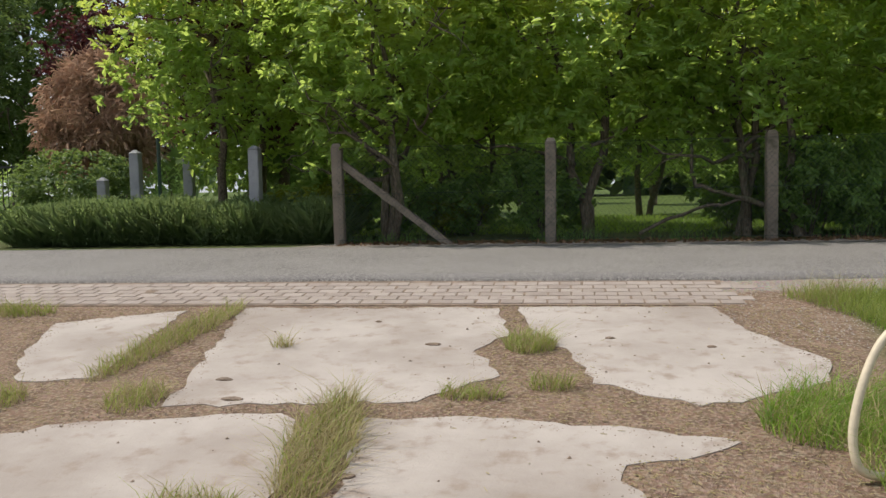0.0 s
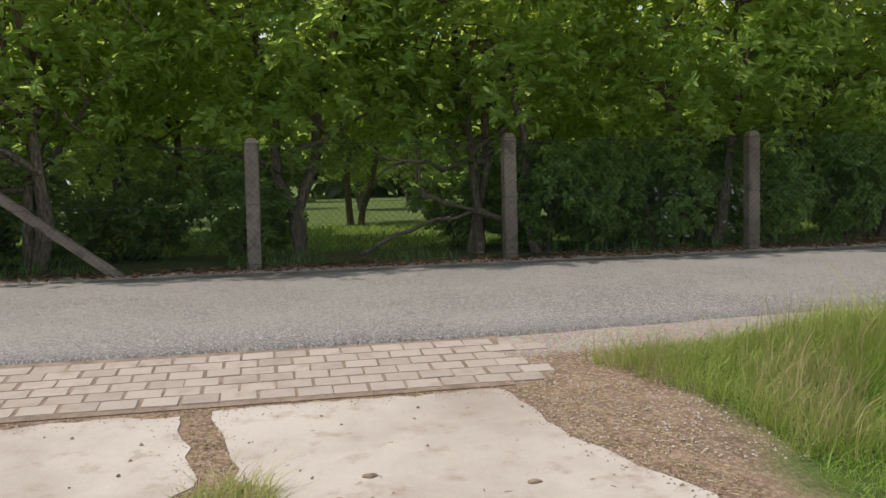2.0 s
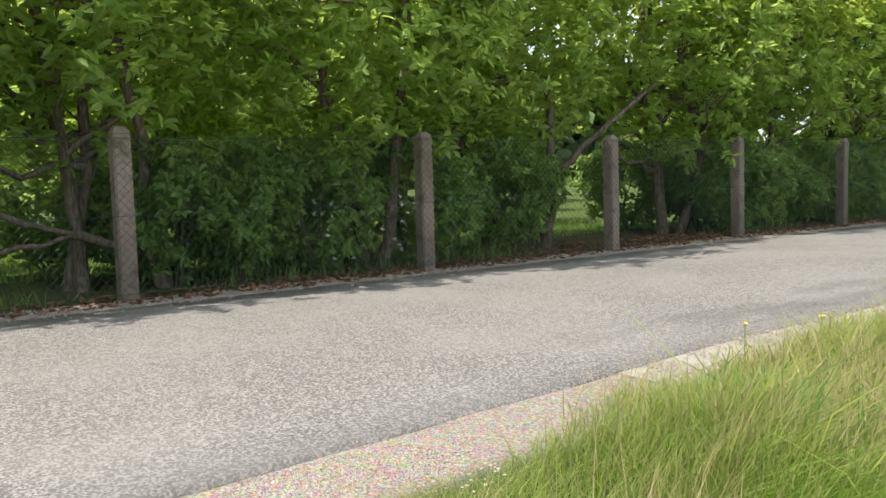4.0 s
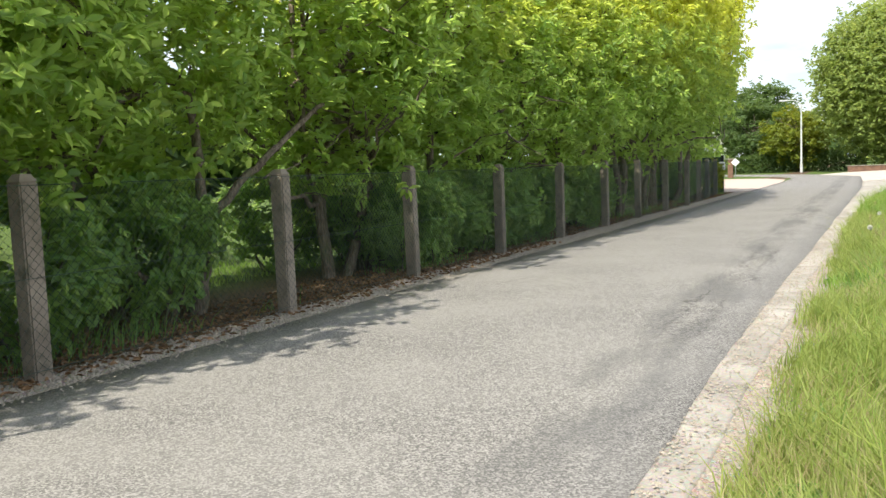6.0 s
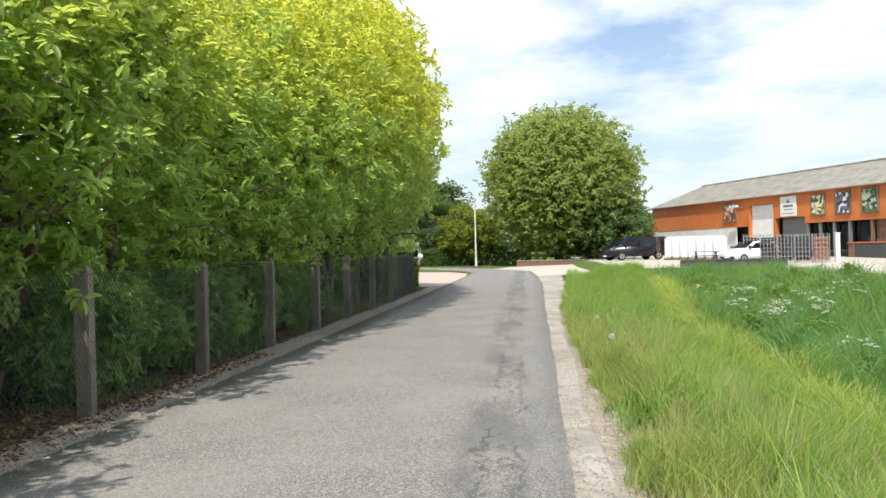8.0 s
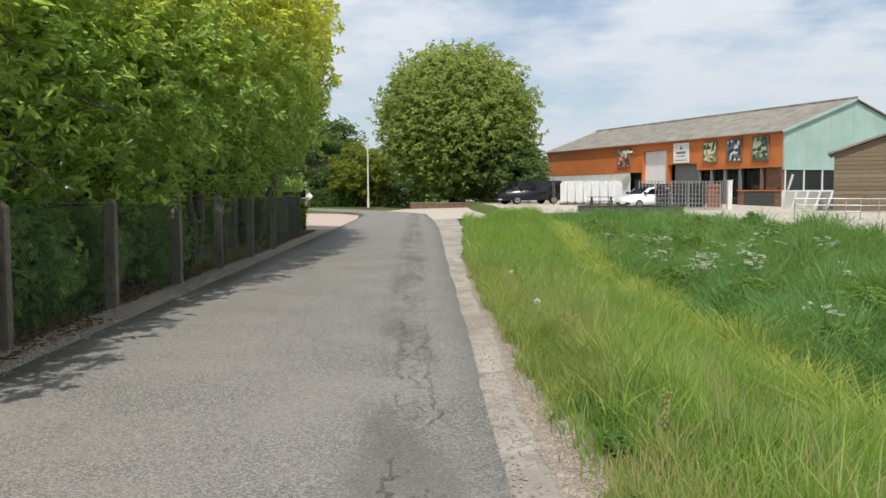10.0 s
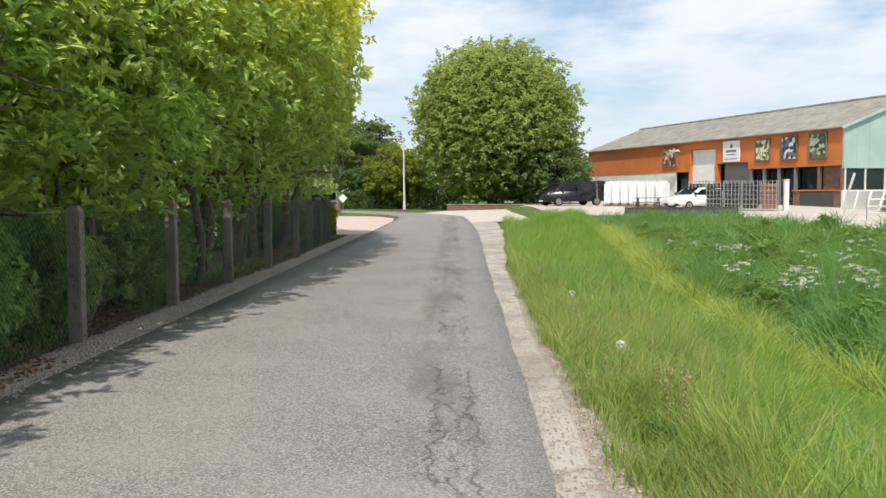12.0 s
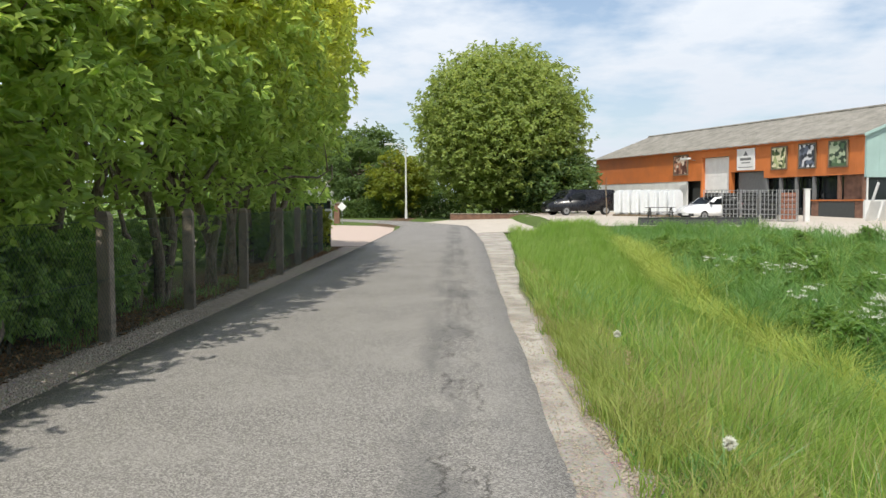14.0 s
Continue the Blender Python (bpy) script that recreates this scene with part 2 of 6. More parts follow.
MAT = {
    "ground": m_ground(),
    "asphalt": m_asphalt(),
    "slab": m_concrete("yard_concrete", (0.315, 0.275, 0.24), (0.46, 0.42, 0.38), (0.28, 0.225, 0.18), 0.85),
    "strip": m_edging(),
    "lot": m_concrete("lot_concrete", (0.42, 0.38, 0.33), (0.52, 0.47, 0.41)),
    "paver": m_pieces("paver_stone", (0.32, 0.275, 0.24), (0.40, 0.35, 0.31), (0.24, 0.195, 0.165)),
    "joint": plain("joint_soil", (0.22, 0.165, 0.122), 0.95, 0.3, 9, bump=0.01),
    "pink": m_pieces("pink_paver", (0.42, 0.335, 0.285), (0.50, 0.40, 0.345), (0.35, 0.28, 0.24)),
    "post": m_concrete("post_concrete", (0.18, 0.15, 0.118), (0.30, 0.255, 0.205), (0.09, 0.088, 0.06), 0.9),
    "granite": m_concrete("grey_stone_post", (0.26, 0.27, 0.29), (0.37, 0.38, 0.40), (0.17, 0.17, 0.17), 0.5),
    "wire": plain("green_wire", (0.03, 0.055, 0.045), 0.5, 0.2),
    "bark": m_bark("grey_brown_bark", (0.085, 0.068, 0.05), (0.23, 0.19, 0.145)),
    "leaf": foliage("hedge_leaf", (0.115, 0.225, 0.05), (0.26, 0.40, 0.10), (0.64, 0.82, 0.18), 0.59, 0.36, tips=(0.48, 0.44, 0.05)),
    "leaf_dark": foliage("shrub_leaf", (0.095, 0.20, 0.055), (0.22, 0.36, 0.11), (0.56, 0.76, 0.20), 0.55, 0.4),
    "leaf_far": foliage("walnut_leaf", (0.18, 0.265, 0.07), (0.33, 0.42, 0.125), (0.57, 0.65, 0.16), 0.5, drift_scale=0.3),
    "leaf_wood": foliage("wood_leaf", (0.06, 0.115, 0.04), (0.14, 0.22, 0.07), (0.30, 0.42, 0.10), 0.4),
    "leaf_red": foliage("purple_leaf", (0.035, 0.014, 0.016), (0.075, 0.028, 0.028), (0.2, 0.05, 0.05), 0.3),
    "leaf_brown": foliage("plume_twig", (0.52, 0.35, 0.24), (0.72, 0.52, 0.38), (0.7, 0.48, 0.34), 0.45, 0.8),
    "leaf_yellow": foliage("yellow_leaf", (0.11, 0.17, 0.02), (0.25, 0.30, 0.04), (0.5, 0.52, 0.05), 0.4),
    "lavender": foliage("bed_leaf", (0.12, 0.19, 0.085), (0.23, 0.32, 0.15), (0.40, 0.52, 0.18), 0.45, 0.7),
    "grass": foliage("verge_grass", (0.07, 0.17, 0.02), (0.30, 0.47, 0.08), (0.43, 0.63, 0.085), 0.44, 0.5, patch=(0.29, 0.37, 0.10), drift_scale=1.6),
    "grass_deep": foliage("field_grass", (0.035, 0.10, 0.02), (0.20, 0.37, 0.08), (0.34, 0.56, 0.10), 0.42, 0.42, patch=(0.16, 0.30, 0.10), drift_scale=0.9),
    "weed": foliage("weed_leaf", (0.07, 0.16, 0.03), (0.20, 0.34, 0.08), (0.36, 0.56, 0.1), 0.42, 0.4),
    "grass_olive": foliage("olive_grass", (0.19, 0.26, 0.05), (0.38, 0.43, 0.12), (0.5, 0.56, 0.14), 0.35, 0.6),
    "grass_dry": foliage("dry_grass", (0.32, 0.27, 0.12), (0.54, 0.47, 0.26), (0.56, 0.49, 0.26), 0.3, 0.8),
    "grass_pale": foliage("yellow_ditch_grass", (0.28, 0.38, 0.06), (0.46, 0.52, 0.13), (0.6, 0.64, 0.14), 0.4, 0.6),
    "litter": foliage("fallen_leaf", (0.16, 0.09, 0.045), (0.34, 0.21, 0.11), (0.3, 0.18, 0.09), 0.15, 0.9),
    "blossom": plain("white_blossom", (0.8, 0.8, 0.72), 0.8, 0.08),
    "orange": plain("orange_cladding", (0.54, 0.165, 0.042), 0.55, 0.14, 0.6, bump=0.002),
    "teal": plain("pale_teal_cladding", (0.33, 0.47, 0.44), 0.6, 0.10, 0.5),
    "roof": m_concrete("fibre_cement_roof", (0.19, 0.18, 0.155), (0.30, 0.28, 0.245), (0.12, 0.12, 0.095), 0.85),
    "white": plain("white_paint", (0.76, 0.76, 0.75), 0.5, 0.06, 2),
    "offwhite": plain("off_white_sheet", (0.66, 0.67, 0.66), 0.6, 0.1, 1),
    "brickwall": plain("brick_wall", (0.21, 0.115, 0.08), 0.9, 0.25, 3, bump=0.01),
    "grey": plain("grey_paint", (0.17, 0.175, 0.18), 0.6, 0.12),
    "darkgrey": plain("dark_grey_paint", (0.055, 0.06, 0.06), 0.6, 0.15),
    "black": plain("black_plastic", (0.02, 0.021, 0.022), 0.45, 0.2),
    "rubber": plain("tyre_rubber", (0.02, 0.02, 0.02), 0.85, 0.2),
    "vanpaint": plain("black_van_paint", (0.006, 0.007, 0.011), 0.3, 0.1),
    "carpaint": plain("white_car_paint", (0.78, 0.78, 0.78), 0.3, 0.03, coat=0.6),
    "lampglass": plain("lamp_lens", (0.75, 0.77, 0.8), 0.15, 0.05),
    "redlens": plain("red_lens", (0.4, 0.02, 0.02), 0.25, 0.1),
    "steel": plain("galvanised_steel", (0.42, 0.43, 0.44), 0.42, 0.15, 8, metal=0.8),
    "tank": plain("white_container_plastic", (0.74, 0.76, 0.77), 0.4, 0.05, 3),
    "wood": m_pieces("weathered_board", (0.16, 0.125, 0.085), (0.24, 0.19, 0.13), (0.10, 0.08, 0.06)),
    "hose": plain("cream_hose", (0.62, 0.55, 0.40), 0.5, 0.1, 20),
    "gateiron": plain("black_iron", (0.015, 0.016, 0.017), 0.5, 0.2),
    "greenpaint": plain("dark_green_paint", (0.02, 0.05, 0.035), 0.45, 0.15),
    "stone": plain("grey_stone", (0.34, 0.295, 0.245), 0.9, 0.25, 7, bump=0.01),
    "petal": plain("yellow_petal", (0.8, 0.6, 0.02), 0.5, 0.05),
    "terracotta": plain("terracotta", (0.36, 0.15, 0.09), 0.8, 0.15),
}


def m_glass():
    k = Nodes("dark_window_glass")
    return k.finish((0.02, 0.025, 0.028), 0.06, None, specular=0.6)


MAT["glass"] = m_glass()


# ---- builders ----
def sheet(name, verts, quads, material):
    """A mesh from arrays of vertices and quads."""
    verts, quads = np.asarray(verts, np.float32), np.asarray(quads, np.int32)
    me = bpy.data.meshes.new(name)
    me.vertices.add(len(verts))
    me.vertices.foreach_set("co", verts.ravel())
    me.loops.add(quads.size)
    me.loops.foreach_set("vertex_index", quads.ravel())
    me.polygons.add(len(quads))
    me.polygons.foreach_set("loop_start", np.arange(0, quads.size, quads.shape[1], dtype=np.int32))
    me.update(calc_edges=True)
    me.validate()
    me.materials.append(material)
    return me


def part(name, bm, material=None, parent=None, label=""):
    """Links a bmesh, or a ready mesh, as one object under a thing or a part."""
    if isinstance(bm, bpy.types.Mesh):
        me = bm
    else:
        me = bpy.data.meshes.new(name)
        bm.to_mesh(me)
        bm.free()
        me.materials.append(material)
    ob = new(name, me)
    if parent is not None:
        ob.parent = parent
    if label:
        ob["label"] = label
    return ob


def thing(name, at, label, category, group="", rz=0.0, kind=""):
    ob = new(name)
    ob.matrix_world = pose(*at, 0, 0, rz)
    return tagged(ob, label, category, group, kind)


def box(bm, x0, x1, y0, y1, z0, z1, bevel=0.0, m=None):
    made = bmesh.ops.create_cube(bm, size=1.0)["verts"]
    mat = Matrix.LocRotScale(((x0 + x1) / 2, (y0 + y1) / 2, (z0 + z1) / 2), None, (abs(x1 - x0), abs(y1 - y0), abs(z1 - z0)))
    bmesh.ops.transform(bm, matrix=(m @ mat) if m else mat, verts=made)
    if bevel:
        edges = list({e for v in made for e in v.link_edges})
        bmesh.ops.bevel(bm, geom=edges, offset=bevel, segments=2, affect='EDGES')
    return bm


def boxed(*a, **k):
    return box(bmesh.new(), *a, **k)


def rod(bm, a, b, r0, r1=None, sides=8):
    a, b = Vector(a), Vector(b)
    d = b - a
    m = Matrix.Translation((a + b) / 2) @ d.to_track_quat('Z', 'Y').to_matrix().to_4x4()
    bmesh.ops.create_cone(bm, cap_ends=True, segments=sides, radius1=r0, radius2=r0 if r1 is None else r1, depth=d.length, matrix=m)
    return bm


def prism(bm, outline, y0, y1, m=None):
    """An outline in x and z drawn out along y."""
    lo = [bm.verts.new((x, y0, z)) for x, z in outline]
    hi = [bm.verts.new((x, y1, z)) for x, z in outline]
    n = len(lo)
    bm.faces.new(lo)
    bm.faces.new(hi[::-1])
    for i in range(n):
        bm.faces.new((lo[i], hi[i], hi[(i + 1) % n], lo[(i + 1) % n]))
    bmesh.ops.recalc_face_normals(bm, faces=bm.faces[:])
    if m:
        bmesh.ops.transform(bm, matrix=m, verts=lo + hi)
    return bm


def slab_mesh(name, outline, z_at, thick, material, rough_edge=0.0, rng=None):
    """A flat piece with a worn outline, following the ground's fall."""
    pts = []
    for i, (x, y) in enumerate(outline):
        x1, y1 = outline[(i + 1) % len(outline)]
        n = max(1, int(math.hypot(x1 - x, y1 - y) / 0.09)) if rough_edge else 1
        for j in range(n):
            f = j / n
            o = rough_edge if j else rough_edge * 0.4
            pts.append((x + (x1 - x) * f + (rng.uniform(-o, o) if rng else 0), y + (y1 - y) * f + (rng.uniform(-o, o) if rng else 0)))
    bm = bmesh.new()
    top = [bm.verts.new((x, y, z_at(x, y))) for x, y in pts]
    low = [bm.verts.new((x, y, z_at(x, y) - thick)) for x, y in pts]
    bm.faces.new(top)
    for i in range(len(top)):
        j = (i + 1) % len(top)
        bm.faces.new((top[j], top[i], low[i], low[j]))
    bmesh.ops.recalc_face_normals(bm, faces=bm.faces[:])
    if top[0].link_faces and sum(f.normal.z for f in bm.faces if len(f.verts) > 4) < 0:
        bmesh.ops.reverse_faces(bm, faces=bm.faces[:])
    return bm


def unit(v):
    return v / np.maximum(np.linalg.norm(v, axis=1, keepdims=True), 1e-6)


def leaves(name, at, out, length, width, material, rng, droop=0.25, face=None):
    """Folded oval leaves: base points, directions, sizes."""
    n = len(at)
    out = unit(out + np.array([0, 0, 0.0]))
    ref = rng.normal(size=(n, 3)) * 0.45 + (np.array([0, 0, 1.0]) if face is None else face)
    side = unit(np.cross(out, ref))
    up = np.cross(side, out)
    L = (length * rng.uniform(0.65, 1.25, n))[:, None]
    W = (width * rng.uniform(0.75, 1.2, n))[:, None]
    fold = 0.28 * W
    sag = droop * L * rng.uniform(0.2, 1.4, n)[:, None]
    V = np.stack([at,
                  at + out * L * 0.34 + side * W * 0.47 + up * fold,
                  at + out * L * 0.70 + side * W * 0.40 + up * fold - up * sag * 0.35,
                  at + out * L - up * sag,
                  at + out * L * 0.70 - side * W * 0.40 + up * fold - up * sag * 0.35,
                  at + out * L * 0.34 - side * W * 0.47 + up * fold], 1).reshape(-1, 3)
    o = np.arange(n)[:, None] * 6
    F = np.concatenate([o + np.array([0, 1, 2, 3]), o + np.array([0, 3, 4, 5])], 0)
    return sheet(name, V, F, material)


def tubes(name, paths, material, sides=6):
    """Tapered bent tubes: a list of (points, radii)."""
    V, F, n = [], [], 0
    for pts, rad in paths:
        pts = np.asarray(pts, float)
        tan = unit(np.gradient(pts, axis=0))
        ref = np.array([0.31, 0.83, 0.46])
        a = unit(np.cross(tan, ref))
        b = np.cross(tan, a)
        ang = np.linspace(0, 2 * np.pi, sides, endpoint=False)
        ring = pts[:, None, :] + np.asarray(rad)[:, None, None] * (a[:, None, :] * np.cos(ang)[None, :, None] + b[:, None, :] * np.sin(ang)[None, :, None])
        V.append(ring.reshape(-1, 3))
        k = len(pts)
        for i in range(k - 1):
            for j in range(sides):
                q = (j + 1) % sides
                F.append((n + i * sides + j, n + i * sides + q, n + (i + 1) * sides + q, n + (i + 1) * sides + j))
        n += k * sides
    me = sheet(name, np.concatenate(V), F, material)
    me.polygons.foreach_set("use_smooth", np.ones(len(me.polygons), bool))
    return me


def bent(a, b, rng, wander=0.08, n=7):
    a, b = np.asarray(a, float), np.asarray(b, float)
    t = np.linspace(0, 1, n)[:, None]
    length = np.linalg.norm(b - a)
    off = np.cumsum(rng.normal(size=(n, 3)), 0) * wander * length / math.sqrt(n)
    off = off - t * off[-1]
    return a + (b - a) * t + off


def wood_and_tips(rng, stems, height, spread, low, twigs, flat=1.0, gap=0.5, stout=1.0, lumps=2.4):
    """Stems, limbs and twigs of a tree; gives tube paths and twig tips with their directions."""
    paths, tips, dirs = [], [], []
    limbs = []
    for s in range(stems):
        ang = 2 * math.pi * (s + rng.uniform(-0.2, 0.2)) / max(stems, 1)
        lean = spread * rng.uniform(0.15, 0.45) * (1 if stems > 1 else 0.3)
        base = np.array([0.10 * math.cos(ang), 0.10 * math.sin(ang), -0.15]) * (1 if stems > 1 else 0.2) + np.array([0, 0, -0.05])
        top = np.array([lean * math.cos(ang), lean * math.sin(ang), height * rng.uniform(0.72, 0.88)])
        line = bent(base, top, rng, 0.07, 9)
        r = 0.026 * stout * height / (1 + 0.25 * stems)
        paths.append((line, np.linspace(r * 1.25, r * 0.22, 9)))
        limbs.append(line)
    for line in limbs:
        for q in range(9):
            f = rng.uniform(0.22, 0.95)
            i = min(int(f * 8), 7)
            p = line[i] * (1 - (f * 8 - i)) + line[i + 1] * (f * 8 - i)
            ang = rng.uniform(0, 2 * math.pi)
            reach = spread * rng.uniform(0.45, 0.95) * (1.0 - 0.55 * max(0, f - 0.6))
            end = p + np.array([math.cos(ang) * reach, math.sin(ang) * reach * flat, rng.uniform(0.1, 0.9) * spread * 0.55])
            mid = np.array([0, 0, (low + height) / 2])
            size = np.array([spread, spread * flat, (height - low) / 2]) * 0.86
            over = np.linalg.norm((end - mid) / size)
            if over > 1 and end[2] > mid[2] * 0.6:
                end = mid + (end - mid) / over
            sub = bent(p, end, rng, 0.12, 7)
            r = 0.012 * stout * height * (1 - 0.6 * f)
            paths.append((sub, np.linspace(r, r * 0.2, 7)))
            limbs_end = sub
            for w in range(3):
                g = limbs_end[rng.integers(2, 7)]
                e2 = g + np.clip(rng.normal(size=3), -1.2, 1.2) * min(spread * 0.22, 0.8)
                tw = bent(g, e2, rng, 0.1, 5)
                paths.append((tw, np.linspace(r * 0.4, r * 0.1, 5)))
    centre = np.array([0, 0, (low + height) / 2])
    half = np.array([spread, spread * flat, (height - low) / 2])
    u = rng.normal(size=(twigs * 3, 3))
    u = unit(u) * (rng.uniform(0.18, 1.0, (twigs * 3, 1)) ** 0.45)
    pts = centre + u * half
    lump = np.array([noise.noise(Vector(p * (lumps / spread))) for p in pts])
    keep = lump > np.quantile(lump, gap)
    pts, u = pts[keep][:twigs], u[keep][:twigs]
    pts = pts + rng.normal(size=pts.shape) * 0.08 * spread
    return paths, pts, u


def crown(name, pts, u, per, length, width, material, rng, gather=0.09, droop=0.25):
    """Rosettes of leaves at twig tips."""
    n = len(pts)
    axis = unit(u * 0.7 + rng.normal(size=u.shape) * 0.5 + np.array([0, 0, 0.25]))
    at = np.repeat(pts, per, 0)
    ax = np.repeat(axis, per, 0)
    spin = unit(rng.normal(size=at.shape))
    spin = unit(spin - ax * np.sum(spin * ax, 1, keepdims=True))
    out = spin * rng.uniform(0.6, 1.3, (len(at), 1)) + ax * rng.uniform(0.0, 0.7, (len(at), 1))
    out = out * np.array([1, 1, 0.55])
    at = at + ax * rng.uniform(-gather, gather, (len(at), 1)) + rng.normal(size=at.shape) * gather * 0.25
    lookout = np.repeat(unit(u * np.array([1, 1, 0.4])), per, 0) * 0.6 + np.array([0, 0, 0.85])
    return leaves(name, at, out, length, width, material, rng, droop, lookout)


def blades(name, xy, z, height, width, material, rng, lean=0.35):
    """Tapered bent grass blades."""
    n = len(xy)
    base = np.column_stack([xy, z])
    a = rng.uniform(0, 2 * np.pi, n)
    side = np.column_stack([np.cos(a), np.sin(a), np.zeros(n)])
    b = -0.6 + 1.2 * np.sin(xy[:, 0] * 0.9 + 1.3 * np.sin(xy[:, 1] * 1.1)) + rng.normal(size=n) * 1.7
    tip = np.column_stack([np.cos(b), np.sin(b), np.zeros(n)])
    H = (height * rng.uniform(0.45, 1.15, n))[:, None]
    W = (width * rng.uniform(0.6, 1.3, n))[:, None]
    bend = (lean * rng.uniform(0.1, 1.4, n))[:, None] * H
    upv = np.array([0, 0, 1.0])
    mid = base + upv * H * 0.55 + tip * bend * 0.3
    end = base + upv * H * 0.98 + tip * bend
    V = np.stack([base - side * W * 0.5, base + side * W * 0.5, mid + side * W * 0.42, mid - side * W * 0.42, end + side * W * 0.06, end - side * W * 0.06], 1).reshape(-1, 3)
    o = np.arange(n)[:, None] * 6
    F = np.concatenate([o + np.array([0, 1, 2, 3]), o + np.array([3, 2, 4, 5])], 0)
    return sheet(name, V, F, material)


# ---- ground, road, yard ----
def smooth(a, b, x):
    t = np.clip((x - a) / (b - a), 0, 1)
    return t * t * (3 - 2 * t)


def ground_z(x, y):
    x, y = np.asarray(x, float), np.asarray(y, float)
    flat = np.full(np.broadcast(x, y).shape, -0.012)
    yard = np.interp(y, [-40, -14, -5.55, -4.72, -4.6], [-1.0, -0.93, -0.106, -0.028, -0.016])
    verge = np.interp(y, [-60, -22, -14, -10.2, -8.8, -8.0, -7.2, -5.4, -4.95, -4.6], [0.2, 0.2, -0.06, -0.38, -0.56, -0.66, -0.52, -0.06, -0.02, -0.016])
    lot = np.maximum(smooth(48, 58, x) * smooth(-6.5, -9.5, y), smooth(-15.2, -17.0, y))
    verge = verge * (1 - lot) + (0.27 + 0.2 * smooth(64, 76, x)) * lot
    verge = verge * (1 - smooth(55, 60, x) * smooth(-9.5, -6.0, y)) + 0.0 * x
    s = smooth(4.6, 6.4, x)
    south = yard * (1 - s) + verge * s
    return np.where(y < -4.6, south, flat)


def gz(x, y):
    return float(ground_z(x, y))


def spaced(lo, hi, step, far):
    return np.unique(np.concatenate([np.arange(lo, hi + step / 2, step), far]))


gx = spaced(-14, 80, 0.6, [-3000, -800, -200, -80, -40, -25, 95, 110, 140, 220, 800, 3000])
gy = spaced(-18, 4, 0.3, [-3000, -800, -200, -80, -45, -30, -22, 6, 10, 16, 25, 40, 80, 200, 800, 3000])
GX, GY = np.meshgrid(gx, gy)
gv = np.column_stack([GX.ravel(), GY.ravel(), ground_z(GX, GY).ravel()])
nx = len(gx)
gi = (np.arange(len(gy) - 1)[:, None] * nx + np.arange(nx - 1)[None, :]).ravel()
ground = part("ground", sheet("ground", gv, np.column_stack([gi, gi + 1, gi + 1 + nx, gi + nx]), MAT["ground"]), None)
tagged(ground, "grass, bare soil and leaf litter ground beside the lane", "ground", kind="structure")


def ribbon(line, left, right, thick, crown_h=0.0):
    """A road along a centre line, with its thickness."""
    line = np.asarray(line, float)
    t = unit(np.column_stack([np.gradient(line[:, 0]), np.gradient(line[:, 1]), np.zeros(len(line))]))
    nrm = np.column_stack([-t[:, 1], t[:, 0]])
    rows = []
    cross = np.linspace(0, 1, 9)
    for f in cross:
        off = (right + (left - right) * f) * np.ones(len(line))
        z = crown_h * (1 - (2 * f - 1) ** 2)
        rows.append(np.column_stack([line[:, :2] + nrm * off[:, None], np.full(len(line), z)]))
    rows = [rows[0] - np.array([0, 0, thick])] + rows + [rows[-1] - np.array([0, 0, thick])]
    V = np.concatenate(rows)
    n = len(line)
    F = []
    for r in range(len(rows) - 1):
        for i in range(n - 1):
            F.append((r * n + i, r * n + i + 1, (r + 1) * n + i + 1, (r + 1) * n + i))
    return V, F


def spline(points, n):
    p = np.asarray(points, float)
    d = np.concatenate([[0], np.cumsum(np.linalg.norm(np.diff(p, axis=0), axis=1))])
    s = np.linspace(0, d[-1], n)
    q = np.column_stack([np.interp(s, d, p[:, 0]), np.interp(s, d, p[:, 1])])
    for _ in range(40):
        q[1:-1] = 0.25 * q[:-2] + 0.5 * q[1:-1] + 0.25 * q[2:]
    return q


LANE = spline([(-300, -2.55), (-40, -2.55), (10, -2.55), (40, -2.7), (60, -2.75), (70, -2.6), (77, -1.0), (84, 2.3), (92, 7.5), (106, 18), (140, 45)], 1400)
# the verge-side edge wanders; offsets are from the centre line
EDGE_X = [-300, 4.8, 6.5, 8.0, 13.0, 20.0, 28.0, 47.0, 60.0, 140.0]
EDGE = np.interp(LANE[:, 0], EDGE_X, [-2.15, -2.15, -2.06, -1.92, -1.90, -2.0, -2.06, -2.3, -2.2, -2.1])
EDGE = EDGE + 0.012 * np.sin(LANE[:, 0] * 1.3) + np.random.default_rng(1).normal(size=len(LANE)) * 0.006
V, F = ribbon(LANE, 2.1, EDGE, 0.08, 0.012)
road = part("road", sheet("road", V, F, MAT["asphalt"]), None)
tagged(road, "worn grey chip-sealed asphalt lane with cracks", "road", kind="structure")
on = (LANE[:, 0] > 6.8) & (LANE[:, 0] < 62)
V, F = ribbon(LANE[on], EDGE[on] + 0.005, EDGE[on] - np.interp(LANE[on][:, 0], [8, 22, 29, 34, 43, 62], [0.25, 0.26, 0.36, 0.55, 0.9, 1.6]) + 0.025 * np.sin(LANE[on][:, 0] * 0.9) + np.random.default_rng(2).normal(size=int(on.sum())) * 0.006, 0.1)
strip = part("pavement_edge", sheet("pavement_edge", V + np.array([0, 0, -0.010]), F, MAT["strip"]), None)
tagged(strip, "pale worn concrete edging strip along the lane", "edging", kind="structure")

